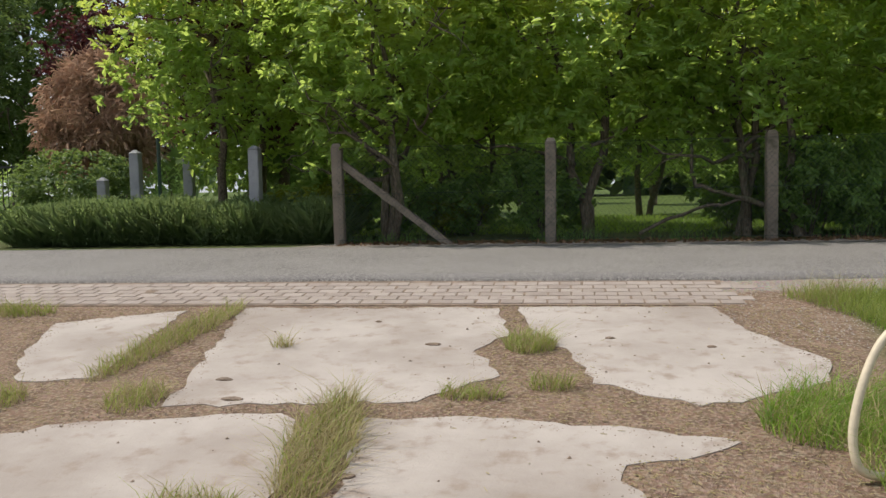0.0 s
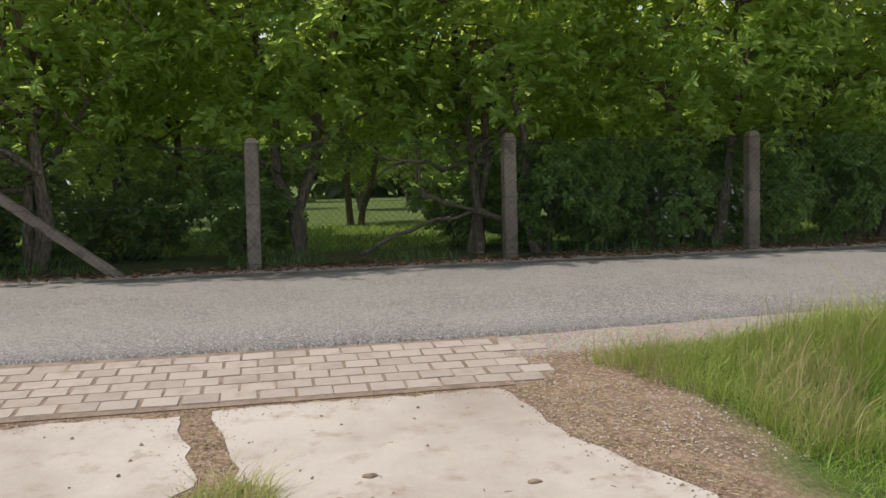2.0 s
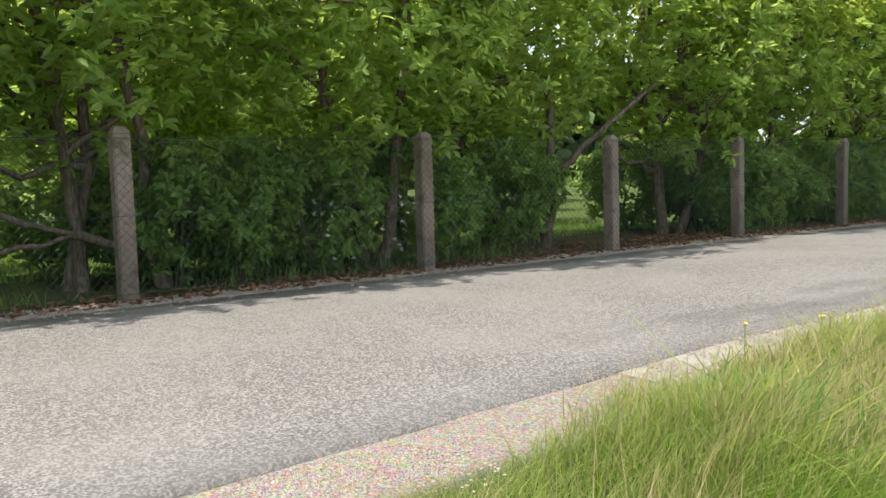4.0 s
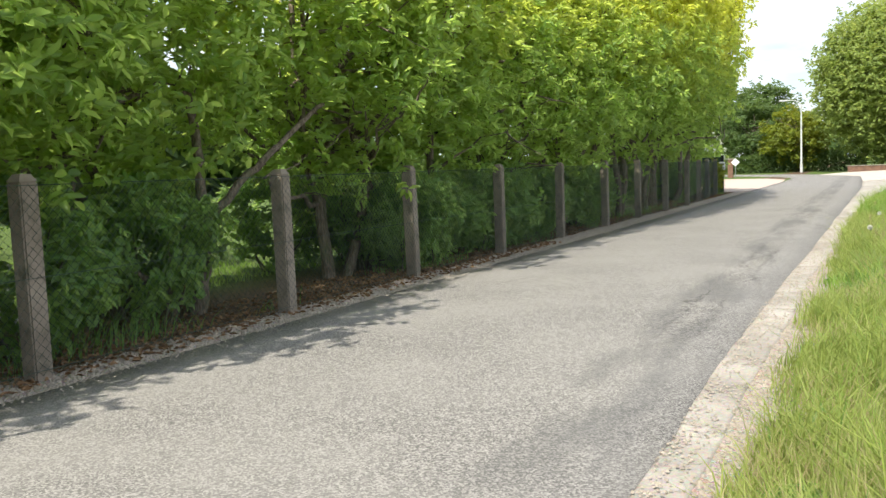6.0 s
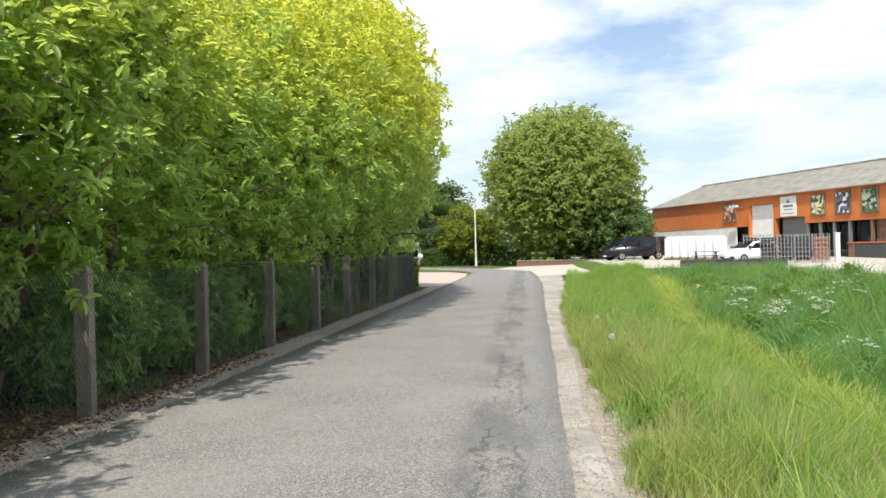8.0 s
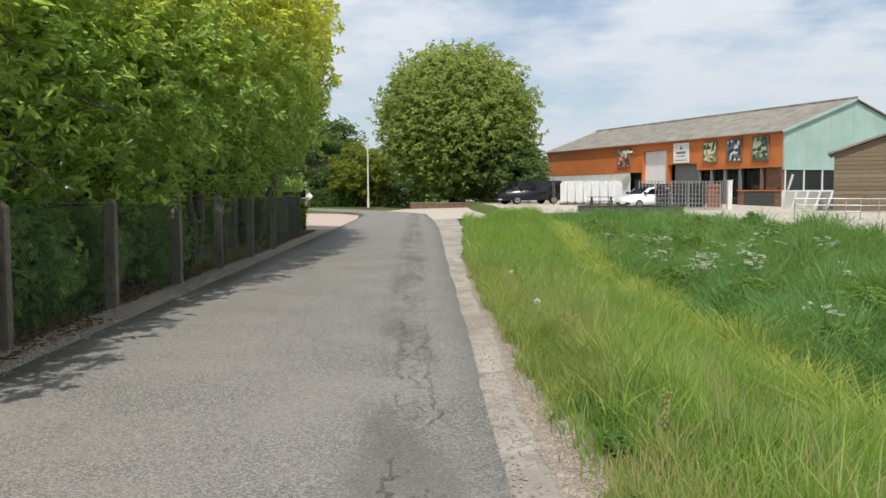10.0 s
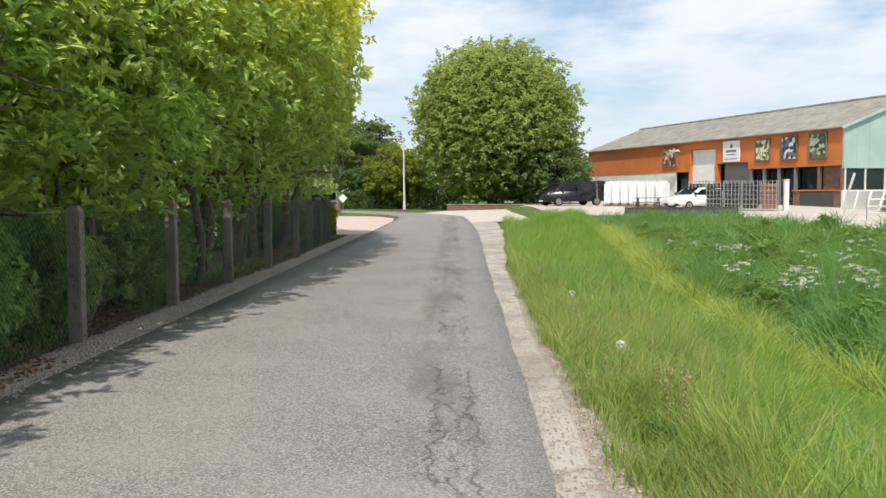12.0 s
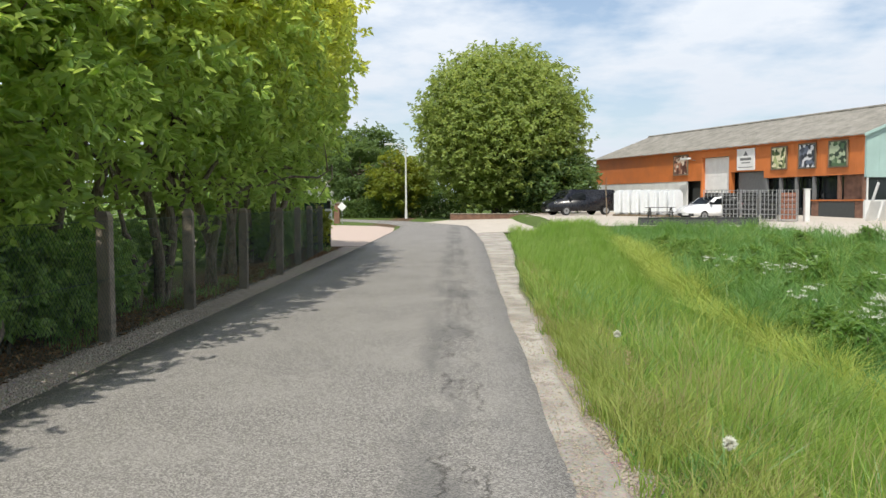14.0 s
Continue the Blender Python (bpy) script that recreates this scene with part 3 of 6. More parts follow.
# paver strip between lane and yard
paving = new("pavement_pavers")
tagged(paving, "sandy grey concrete pavers in running bond with soil joints", "pavement", kind="structure")
bed = slab_mesh("bed", [(-7, -4.66), (4.5, -4.66), (4.35, -5.6), (-7, -5.6)], lambda x, y: gz(x, y) + 0.0060, 0.05, MAT["joint"])
part("bed", bed, MAT["joint"], paving, "brown soil in the joints")
rng = np.random.default_rng(3)
PL, PW = 0.182, 0.131
pm = boxed(-PL / 2 + 0.006, PL / 2 - 0.006, -PW / 2 + 0.003, PW / 2 - 0.003, -0.05, 0.0, bevel=0.003)
pme = bpy.data.meshes.new("paver")
pm.to_mesh(pme)
pm.free()
pme.materials.append(MAT["paver"])
fall = math.degrees(math.atan2(0.078, 0.83))
for r in range(6):
    for c in range(49):
        x = -4.2 + (c + (0.5 if r % 2 else 0)) * PL
        y = -4.765 - (r + 0.5) * PW
        if x > 4.62 + 0.1 * math.sin(r * 2.1):
            continue
        ob = new("paver", pme)
        ob.parent = paving
        ob.matrix_basis = pose(x + rng.normal() * 0.003, y + rng.normal() * 0.003, gz(x, y) + 0.0095 - 0.006 * float(smooth(4.2, 4.6, x)) + rng.normal() * 0.001, fall + rng.normal() * 0.35, rng.normal() * 0.35, rng.normal() * 0.9)

# concrete yard slabs
yard = new("pavement_yard")
tagged(yard, "broken pale concrete yard slabs with grass in the joints", "pavement", kind="structure")
SLABS = [
    [(0.75, -5.68), (2.74, -5.68), (2.84, -6.45), (2.66, -6.80), (2.86, -7.28), (2.45, -7.70), (1.12, -7.84)],
    [(2.87, -5.66), (4.28, -5.64), (4.42, -6.35), (4.72, -6.90), (4.60, -7.30), (4.16, -7.58), (3.88, -7.70), (3.36, -7.38), (3.26, -6.83), (3.0, -6.40)],
    [(-0.55, -6.15), (0.30, -5.75), (0.46, -7.40), (0.04, -7.46), (-0.25, -7.05)],
    [(-1.4, -9.4), (-0.2, -8.6), (0.81, -8.06), (1.79, -7.92), (1.9, -8.0), (2.08, -8.93), (2.1, -11.4), (-1.4, -11.4)],
    [(2.22, -7.95), (2.86, -7.93), (3.55, -8.02), (3.98, -8.17), (3.81, -8.31), (3.47, -8.42), (3.43, -8.6), (3.66, -8.95), (3.9, -9.4), (4.0, -11.4), (2.32, -11.4), (2.32, -8.92)],
    [(-1.4, -11.5), (2.1, -11.5), (2.1, -15.0), (-1.4, -15.0)],
    [(2.3, -11.5), (5.6, -11.5), (5.6, -15.0), (2.3, -15.0)],
]
srng = random.Random(5)
for outline in SLABS:
    part("slab", slab_mesh("slab", outline, lambda x, y: gz(x, y) + 0.005, 0.1, MAT["slab"], 0.03, srng), MAT["slab"], yard)

# ---- fence ----
fence = thing("chain_link_fence", (0, 0, 0), "dark green chain-link fence on weathered concrete posts", "fence")
fence_y = lambda x: float(np.interp(x, [0, 30, 44], [0.0, 0.0, 0.55]))


def post_mesh(h, w=0.15):
    bm = boxed(-w / 2, w / 2, -w / 2, w / 2, -0.4, h - 0.05, bevel=0.012)
    bmesh.ops.create_cone(bm, cap_ends=True, segments=4, radius1=w * 0.70, radius2=w * 0.38, depth=0.055, matrix=Matrix.Translation((0, 0, h - 0.024)) @ Matrix.Rotation(math.pi / 4, 4, 'Z'))
    me = bpy.data.meshes.new("post")
    bm.to_mesh(me)
    bm.free()
    me.materials.append(MAT["post"])
    return me


pmesh = post_mesh(1.46)
frng = random.Random(8)
POST_AT = [(0, 0), (3.02, 0), (5.97, 0), (9.1, -0.03), (12.04, -0.03), (14.95, 0.08), (17.94, 0.07), (20.99, 0.07), (24.03, 0.03), (26.98, 0), (30.0, -0.06), (33.03, -0.1), (36.0, 0.05), (39.0, 0.25), (42.0, 0.42)]
for px, py in POST_AT:
    ob = new("post", pmesh)
    ob.parent = fence
    ob.matrix_basis = pose(px, py, frng.uniform(-0.02, 0.02), frng.uniform(-0.6, 0.6), frng.uniform(-0.6, 0.6), frng.uniform(-3, 3))
brace = boxed(-0.06, 0.06, -0.05, 0.05, -1.02, 1.02, bevel=0.01)
ob = part("brace", brace, MAT["post"], fence)
ob.matrix_basis = look((0.82, 0.02, 0.57), (0.82 + 0.80, 0.02, 0.57 - 0.62))
MESH_Y = lambda x: float(np.interp(x, [p[0] for p in POST_AT], [p[1] for p in POST_AT])) - 0.092
for i in range(14):
    x0, x1 = 3.0 * i, 3.0 * i + 3.0
    y0, y1 = MESH_Y(x0), MESH_Y(x1)
    H0, H1, pitch = 0.02, 1.38, 0.075
    paths = []
    n = int((x1 - x0 + H1 - H0) / pitch)
    for j in range(n):
        for sgn in (1, -1):
            xa = x0 - (H1 - H0) + j * pitch if sgn > 0 else x0 + j * pitch
            za, xb, zb = H0, xa + sgn * (H1 - H0), H1
            lo, hi = min(xa, xb), max(xa, xb)
            if hi < x0 or lo > x1:
                continue
            pa, pb = (xa, za), (xb, zb)
            if pa[0] < x0:
                pa = (x0, za + abs(x0 - xa))
            if pa[0] > x1:
                pa = (x1, za + abs(xa - x1))
            if pb[0] < x0:
                pb = (x0, zb - abs(x0 - xb))
            if pb[0] > x1:
                pb = (x1, zb - abs(xb - x1))
            if pb[1] - pa[1] < 0.03:
                continue
            q = lambda p: (p[0], y0 + (y1 - y0) * (p[0] - x0) / (x1 - x0), p[1])
            paths.append((np.array([q(pa), q(pb)]), [0.0017, 0.0017]))
    for z in (0.06, 0.72, 1.37):
        paths.append((np.array([(x0, y0, z), (x1, y1, z)]), [0.0028, 0.0028]))
    part("wire_mesh", tubes("wire_mesh", paths, MAT["wire"], 3), None, fence)

# ---- hedge trees ----
TREES = []
for v in range(5):
    r = np.random.default_rng(100 + v)
    paths, pts, u = wood_and_tips(r, 3 if v % 2 else 2, 6.6, 2.2, 1.15, 1950, gap=0.64, stout=0.66, lumps=4.2)
    t = thing("tree", (0, 0, 0), "leafy multi-stemmed tree behind the wire fence", "tree", "trees along the fence")
    part("trunk", tubes("trunk", paths, MAT["bark"], 6), None, t)
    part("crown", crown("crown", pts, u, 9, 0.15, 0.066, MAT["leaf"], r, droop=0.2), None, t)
    TREES.append(t)
hr = random.Random(21)
BACK = [2.3, 1.0, 1.3, 1.1, 0.8, 1.55, 1.25, 1.2, 1.15, 0.85, 0.95, 0.75, 0.65, 0.95, 1.0, 1.2, 1.4]
k = 0
for i in range(17):
    x = -2.2 + 2.75 * i + hr.uniform(-0.4, 0.4)
    s = 0.94 + 0.18 * smooth(16, 34, x) + hr.uniform(-0.05, 0.06)
    wide = 1.0 + 0.08 * float(smooth(22, 32, x))
    m = pose(x, BACK[i] + fence_y(max(0, x)), -0.03, 0, 0, hr.uniform(0, 360))
    t = TREES[k % 5] if k < 5 else copy_thing(TREES[k % 5], m)
    t.matrix_basis = m @ Matrix.Diagonal((s * wide, s * wide, s * (1.0 + 0.30 * smooth(20, 32, x)), 1))
    k += 1


# ---- shrubs under the trees ----
def bush(seed, spread, height, n, per, length, width, mat, label, name="bush", group="shrubs behind the fence", low=0.1, flat=1.0):
    r = np.random.default_rng(seed)
    t = thing(name, (0, 0, 0), label, name.replace("_", " ").split()[-1], group)
    paths = []
    for s in range(7):
        a = r.uniform(0, 6.28)
        paths.append((bent((0.05 * math.cos(a), 0.05 * math.sin(a), -0.1), (spread * 0.6 * math.cos(a), flat * spread * 0.6 * math.sin(a), height * r.uniform(0.5, 0.85)), r, 0.1, 6), np.linspace(0.02, 0.006, 6)))
    part("woody_base", tubes("woody_base", paths, MAT["bark"], 5), None, t)
    u = unit(r.normal(size=(n * 2, 3))) * (r.uniform(0.2, 1, (n * 2, 1)) ** 0.45)
    pts = np.array([0, 0, (height + low) / 2]) + u * np.array([spread, spread * flat, (height - low) / 2])
    lump = np.array([noise.noise(Vector(p * (2.6 / spread)) + Vector((seed, 0, 0))) for p in pts])
    keep = lump > np.quantile(lump, 0.42)
    pts, u = pts[keep][:n], u[keep][:n]
    part("foliage", crown("foliage", pts, u, per, length, width, mat, r), None, t)
    return t


SHRUBS = [bush(300 + v, 1.0, 1.6, 300, 8, 0.15, 0.075, MAT["leaf_dark"], "dark green leafy shrub growing behind the wire fence") for v in range(3)]
br = random.Random(4)
k = 0
for i in range(58):
    x = -1.2 + 0.78 * i + br.uniform(-0.3, 0.3)
    if 3.2 < x < 5.3 or 9.5 < x < 11.4 or 12.4 < x < 14.6 or 28 < x < 36 or i % 4 == 3:
        continue
    s = br.uniform(0.75, 1.15) * (0.8 if x < 3.2 else 1.0)
    m = pose(x, fence_y(max(0, x)) + br.uniform(1.25, 2.2) + (0.9 if i % 3 == 0 else 0), -0.03, 0, 0, br.uniform(0, 360))
    t = SHRUBS[k % 3] if k < 3 else copy_thing(SHRUBS[k % 3], m)
    t.matrix_basis = m @ Matrix.Diagonal((s, s, s, 1))
    k += 1

for x in (6.7, 7.4, 8.2, 9.6, 11.1, 15.6, 16.5, 17.4, 18.4, 19.4, 20.3, 21.2, 22.2, 23.2, 24.2, 25.2, 37.2, 39.0, 40.8):
    s = br.uniform(0.5, 0.72)
    m = pose(x, fence_y(x) + br.uniform(0.62, 0.85), -0.03, 0, 0, br.uniform(0, 360))
    t = copy_thing(SHRUBS[k % 3], m)
    t.matrix_basis = m @ Matrix.Diagonal((s * 1.1, s * 0.85, s * 1.35, 1))
    tagged(t, "green leafy shrub pressing against the wire fence")
    k += 1

# pale bare limbs beside the fence
BARE = [
    ("trunk_fork", [((6.55, 0.75, -0.1), (6.4, 0.78, 0.5), 0.075), ((6.4, 0.78, 0.5), (6.3, 0.9, 2.4), 0.06), ((5.75, 0.8, 0.55), (6.4, 0.78, 0.35), 0.05), ((4.3, 0.7, 0.05), (5.75, 0.8, 0.55), 0.03), ((5.1, 0.8, 0.72), (5.75, 0.8, 0.55), 0.035), ((5.1, 0.8, 0.72), (5.05, 0.9, 1.5), 0.03)]),
    ("trunk_fork", [((11.7, 0.9, -0.1), (11.8, 0.8, 0.9), 0.10), ((11.8, 0.8, 0.9), (11.9, 1.0, 2.3), 0.06), ((11.8, 0.8, 0.9), (12.7, 0.5, 1.7), 0.05), ((12.7, 0.5, 1.7), (13.5, 0.4, 2.2), 0.035), ((11.7, 0.9, 0.1), (10.5, 0.8, 0.75), 0.05)]),
    ("trunk_fork", [((27.2, 0.9, -0.1), (27.2, 0.8, 0.55), 0.09), ((27.2, 0.8, 0.55), (26.3, 0.7, 1.15), 0.05), ((27.2, 0.8, 0.55), (28.4, 0.7, 0.95), 0.055), ((28.4, 0.7, 0.95), (29.0, 0.7, 1.9), 0.04), ((26.3, 0.7, 1.15), (26.1, 0.8, 2.2), 0.035)]),
]
lr = np.random.default_rng(77)
for name, segs in BARE:
    t = thing("forked_trunk", (0, 0, 0), "bent bare pale-barked trunk with low forking limbs", "trunk", "bare trunks behind the fence")
    for a, b, r0 in segs:
        part("limb", tubes("limb", [(bent(a, b, lr, 0.06, 8), np.linspace(r0, r0 * 0.72, 8))], MAT["bark"], 8), None, t)

# ---- orchard and planting beyond the fence ----
orr = random.Random(12)
# the first five trees are added only to shade the near lawn
for i, (x, y) in enumerate([(1.5, 4.4), (7.6, 4.3), (0.2, 7.4), (8.2, 7.3), (12.8, 6.0), (5.2, 9.5), (6.4, 20), (12, 12), (-1, 13), (1.5, 24), (9.5, 28), (17, 10), (22, 15), (28, 11), (34, 14), (16, 24), (26, 26), (40, 10), (48, 14), (-6, 21), (56, 18), (13, 38), (4, 36), (22, 36)]):
    m = pose(x, y, -0.03, 0, 0, orr.uniform(0, 360))
    t = copy_thing(TREES[i % 5], m)
    s = orr.uniform(0.75, 0.95)
    t.matrix_basis = m @ Matrix.Diagonal((s, s, s, 1))
    tagged(t, "orchard tree standing on the mown grass behind the fence", group="orchard trees")

bed_plants = []
for v in range(2):
    r = np.random.default_rng(500 + v)
    t = thing("lavender_plant", (0, 0, 0), "dense low green lavender plant at the lane's edge", "lavender", "planted bed")
    n = 260
    a, q = r.uniform(0, 6.28, n), np.sqrt(r.uniform(0, 1, n))
    base = np.column_stack([0.25 * q * np.cos(a), 0.25 * q * np.sin(a), np.full(n, 0.02)])
    out = np.column_stack([q * np.cos(a) * 0.8, q * np.sin(a) * 0.8, np.full(n, 1.0)]) + r.normal(size=(n, 3)) * 0.12
    part("flower_stalk", leaves("flower_stalk", base, out, 0.64, 0.006, MAT["lavender"], r, 0.2), None, t)
    d = unit(r.normal(size=(7600, 3)) * np.array([1, 1, 0.8]) + np.array([0, 0, 0.25])) * (r.uniform(0.15, 1, (7600, 1)) ** 0.4)
    pts = d * np.array([0.46, 0.46, 0.36]) + np.array([0, 0, 0.33]) + r.normal(size=(7600, 3)) * 0.03
    pts[:, 2] = np.maximum(pts[:, 2], 0.03)
    part("foliage", leaves("foliage", pts, d + r.normal(size=(7600, 3)) * 0.6 + np.array([0, 0, 0.5]), 0.055, 0.018, MAT["lavender"], r), None, t)
    bed_plants.append(t)
k = 0
for i in range(12):
    for j in range(2):
        m = pose(-5.25 + 0.43 * i + br.uniform(-0.1, 0.1), 0.55 + 0.75 * j + br.uniform(-0.1, 0.1), -0.03, 0, 0, br.uniform(0, 360))
        t = bed_plants[k] if k < 2 else copy_thing(bed_plants[k % 2], m)
        s = br.uniform(0.85, 1.1)
        t.matrix_basis = m @ Matrix.Diagonal((s, s, s, 1))
        k += 1

r = np.random.default_rng(61)
for x, y, h in ((-1.6, 0.95, 1.5), (-3.55, 2.8, 1.5), (-4.15, 2.0, 1.54), (-5.35, 3.0, 1.1)):
    t = thing("stone_post", (x, y, 0), "grey dressed stone post with a pyramid cap behind the bed", "post", "stone posts", rz=float(r.uniform(-8, 8)))
    part("shaft", boxed(-0.085, 0.085, -0.085, 0.085, -0.3, h - 0.05, bevel=0.012), MAT["granite"], t)
    cap = bmesh.new()
    bmesh.ops.create_cone(cap, cap_ends=True, segments=4, radius1=0.125, radius2=0.03, depth=0.06, matrix=Matrix.Translation((0, 0, h - 0.02)) @ Matrix.Rotation(math.pi / 4, 4, 'Z'))
    part("cap", cap, MAT["granite"], t)
t = thing("garden_pole", (-6.2, 7.0, 0), "thin dark green metal pole in the garden", "pole")
part("shaft", rod(bmesh.new(), (0, 0, -0.2), (0, 0, 3.0), 0.045), MAT["greenpaint"], t)
part("foot", rod(bmesh.new(), (0, 0, -0.05), (0, 0, 0.12), 0.07), MAT["greenpaint"], t)


def tree(seed, at, height, spread, low, twigs, per, length, width, mat, label, name="tree", stems=1, flat=1.0, gap=0.5, lumps=2.4):
    r = np.random.default_rng(seed)
    paths, pts, u = wood_and_tips(r, stems, height, spread, low, twigs, flat, gap, lumps=lumps)
    t = thing(name, at, label, "tree")
    part("trunk", tubes("trunk", paths, MAT["bark"], 7), None, t)
    part("crown", crown("crown", pts, u, per, length, width, mat, r, gather=length * 0.6), None, t)
    return t


# feathery reddish-brown tree: drooping plumes
r = np.random.default_rng(62)
paths, pts, u = wood_and_tips(r, 3, 4.7, 1.7, 1.2, 900)
t = thing("plume_tree", (-9.5, 10.6, -0.03), "feathery reddish-brown small tree in the garden", "tree")
part("trunk", tubes("trunk", paths, MAT["bark"], 6), None, t)
part("crown", leaves("crown", np.repeat(pts, 22, 0) + r.normal(size=(len(pts) * 22, 3)) * 0.11, np.repeat(u, 22, 0) * 0.4 + r.normal(size=(len(pts) * 22, 3)) * 0.5 + np.array([0, 0, -0.1]), 0.24, 0.010, MAT["leaf_brown"], r, 0.5), None, t)
tree(63, (-11.8, 15.5, 0), 7.6, 2.3, 1.6, 1300, 7, 0.17, 0.10, MAT["leaf_red"], "dark purple-leaved tree behind the garden hedge", "purple_tree")
tree(64, (-18.5, 15.5, 0), 10.5, 3.8, 0.8, 2400, 8, 0.2, 0.09, MAT["leaf_wood"], "large dark green tree at the garden entrance", "garden_tree", 2)
tree(65, (-3.2, 4.6, 0), 6.4, 1.9, 1.6, 1100, 7, 0.15, 0.08, MAT["leaf_red"], "dark purple-leaved small tree behind the stone posts", "purple_tree", 2)
tree(66, (-20, 22, 0), 12, 5.0, 1.0, 2600, 8, 0.3, 0.13, MAT["leaf_wood"], "tall dark tree beyond the garden", "garden_tree")
tree(67, (-9, 24, 0), 11, 4.5, 1.0, 2600, 8, 0.28, 0.13, MAT["leaf_wood"], "tall green tree beyond the garden", "garden_tree")
t = bush(310, 1.5, 1.9, 900, 7, 0.12, 0.06, MAT["leaf_wood"], "rounded evergreen shrub beside the drive", "bush", "garden shrubs")
t.matrix_basis = pose(-8.3, 7.0, -0.03)
t = bush(311, 0.9, 0.95, 420, 7, 0.10, 0.05, MAT["leaf_yellow"], "bright yellow-green shrub beside the end post", "bush", "garden shrubs")
t.matrix_basis = pose(-0.75, 1.7, -0.03)
t2 = copy_thing(t, pose(1.3, 2.3, -0.03, 0, 0, 80))
t2.scale = (0.8, 0.8, 0.75)


def hedge(name, a, b, height, thick, n, length, mat, label):
    a, b = Vector((*a, 0)), Vector((*b, 0))
    L = (b - a).length
    r = np.random.default_rng(int(abs(a.x * 7 + b.y * 3)))
    pts = np.column_stack([r.uniform(0, L, n), r.uniform(-thick / 2, thick / 2, n), r.uniform(0.02, height, n)])
    pts[:, 2] *= 0.9 + 0.12 * np.sin(pts[:, 0] * 0.9) + r.normal(size=n) * 0.02
    t = thing(name, (a.x, a.y, -0.03), label, "hedge", rz=math.degrees(math.atan2(b.y - a.y, b.x - a.x)))
    part("foliage", leaves("foliage", pts, r.normal(size=(n, 3)) + np.array([0, 0, 0.3]), length, length * 0.5, mat, r), None, t)
    wood = [(bent((x, 0, -0.1), (x + r.uniform(-0.3, 0.3), 0, height * 0.9), r, 0.08, 5), np.linspace(0.03, 0.01, 5)) for x in np.arange(0.3, L, 1.2)]
    part("woody_base", tubes("woody_base", wood, MAT["bark"], 5), None, t)["kind"] = "stuff"
    return t


hedge("garden_hedge", (-22, 9.5), (-7.0, 10.0), 1.6, 0.9, 5200, 0.14, MAT["leaf_dark"], "clipped green garden hedge behind the railings")
hedge("lane_hedge", (98.5, -5), (101, 8), 2.3, 1.6, 5200, 0.30, MAT["leaf_wood"], "clipped dark green hedge at the bend of the lane")
hedge("lane_hedge", (101, 8), (125, 34), 2.4, 1.6, 6500, 0.32, MAT["leaf_wood"], "long clipped green hedge along the lane")
hedge("boundary_hedge", (46, 9), (75, 9.5), 3.2, 1.6, 6500, 0.22, MAT["leaf_dark"], "tall green boundary hedge behind the paved forecourt")

# iron gate at the drive
t = thing("iron_gate", (-13.4, 8.4, -0.03), "black wrought-iron bar gate across the drive", "gate")
part("top_rail", boxed(0, 3.4, -0.02, 0.02, 1.55, 1.6), MAT["gateiron"], t)
part("bottom_rail", boxed(0, 3.4, -0.02, 0.02, 0.12, 0.17), MAT["gateiron"], t)
for i in range(24):
    b = rod(bmesh.new(), (0.06 + 0.142 * i, 0, 0.1), (0.06 + 0.142 * i, 0, 1.68), 0.011, sides=6)
    part("bar", b, MAT["gateiron"], t)
part("drive", slab_mesh("drive", [(-13.6, -0.42), (-7.4, -0.42), (-8.6, 3), (-10.0, 8.3), (-13.6, 8.3)], lambda x, y: -0.004, 0.05, MAT["strip"]), MAT["strip"], None)
tagged(bpy.data.objects["drive"], "grey gravelled garden drive", "drive", kind="structure")

# ---- grass ----
gr = np.random.default_rng(9)


def scatter(n, x0, x1, y0, y1, ragged=0.0):
    x, y = gr.uniform(x0, x1, n), gr.uniform(y0, y1, n)
    return np.column_stack([x, y])


def patchy(xy, scale, share, seed=0.0):
    v = np.array([noise.noise(Vector((p[0] * scale, p[1] * scale, seed))) for p in xy])
    return xy[v > np.quantile(v, 1 - share)]


def lay(name, xy, h, w, mat, label, lean=0.35, z=None):
    if mat != "grass_dry":
        h = h * (0.62 + 0.85 * np.clip(np.array([noise.noise(Vector((p[0] * 1.3, p[1] * 1.3, 7.0))) for p in xy]) * 0.9 + 0.45, 0, 1))
    ob = part(name, blades(name, xy, ground_z(xy[:, 0], xy[:, 1]) if z is None else z, h, w, MAT[mat], gr, lean), None)
    return tagged(ob, label, "grass", kind="stuff")


def verge_edge(xy, slack=0.045):
    """Keeps what lies behind the verge's ragged edge."""
    e = gr.normal(size=len(xy)) * 0.05 + np.interp(xy[:, 0], [4.6, 5.3, 6.3, 7.6, 13.7, 21, 26, 34, 43, 56, 62], [-5.35, -5.3, -5.0, -4.91, -4.92, -5.0, -5.1, -5.52, -6.1, -6.65, -7.0]) + slack * np.sin(xy[:, 0] * 3.1) + 0.6 * slack * np.sin(xy[:, 0] * 7.7)
    left = 4.95 + 0.35 * np.sin(xy[:, 1] * 1.7)
    return xy[(xy[:, 1] < e) & (xy[:, 0] > left)]


def rise(xy, tall):
    """Blade height: short by the lane and the bare corner, tall inside."""
    inside = np.minimum(np.clip((-4.85 - xy[:, 1]) / 1.1, 0, 1), np.clip((xy[:, 0] - 4.9) / 2.8, 0, 1))
    return tall * (0.26 + 0.8 * inside)


DITCH = lambda x: np.interp(x, [5, 14, 19, 25, 30, 40, 52], [-7.0, -7.35, -7.8, -8.1, -8.45, -9.6, -11.0])


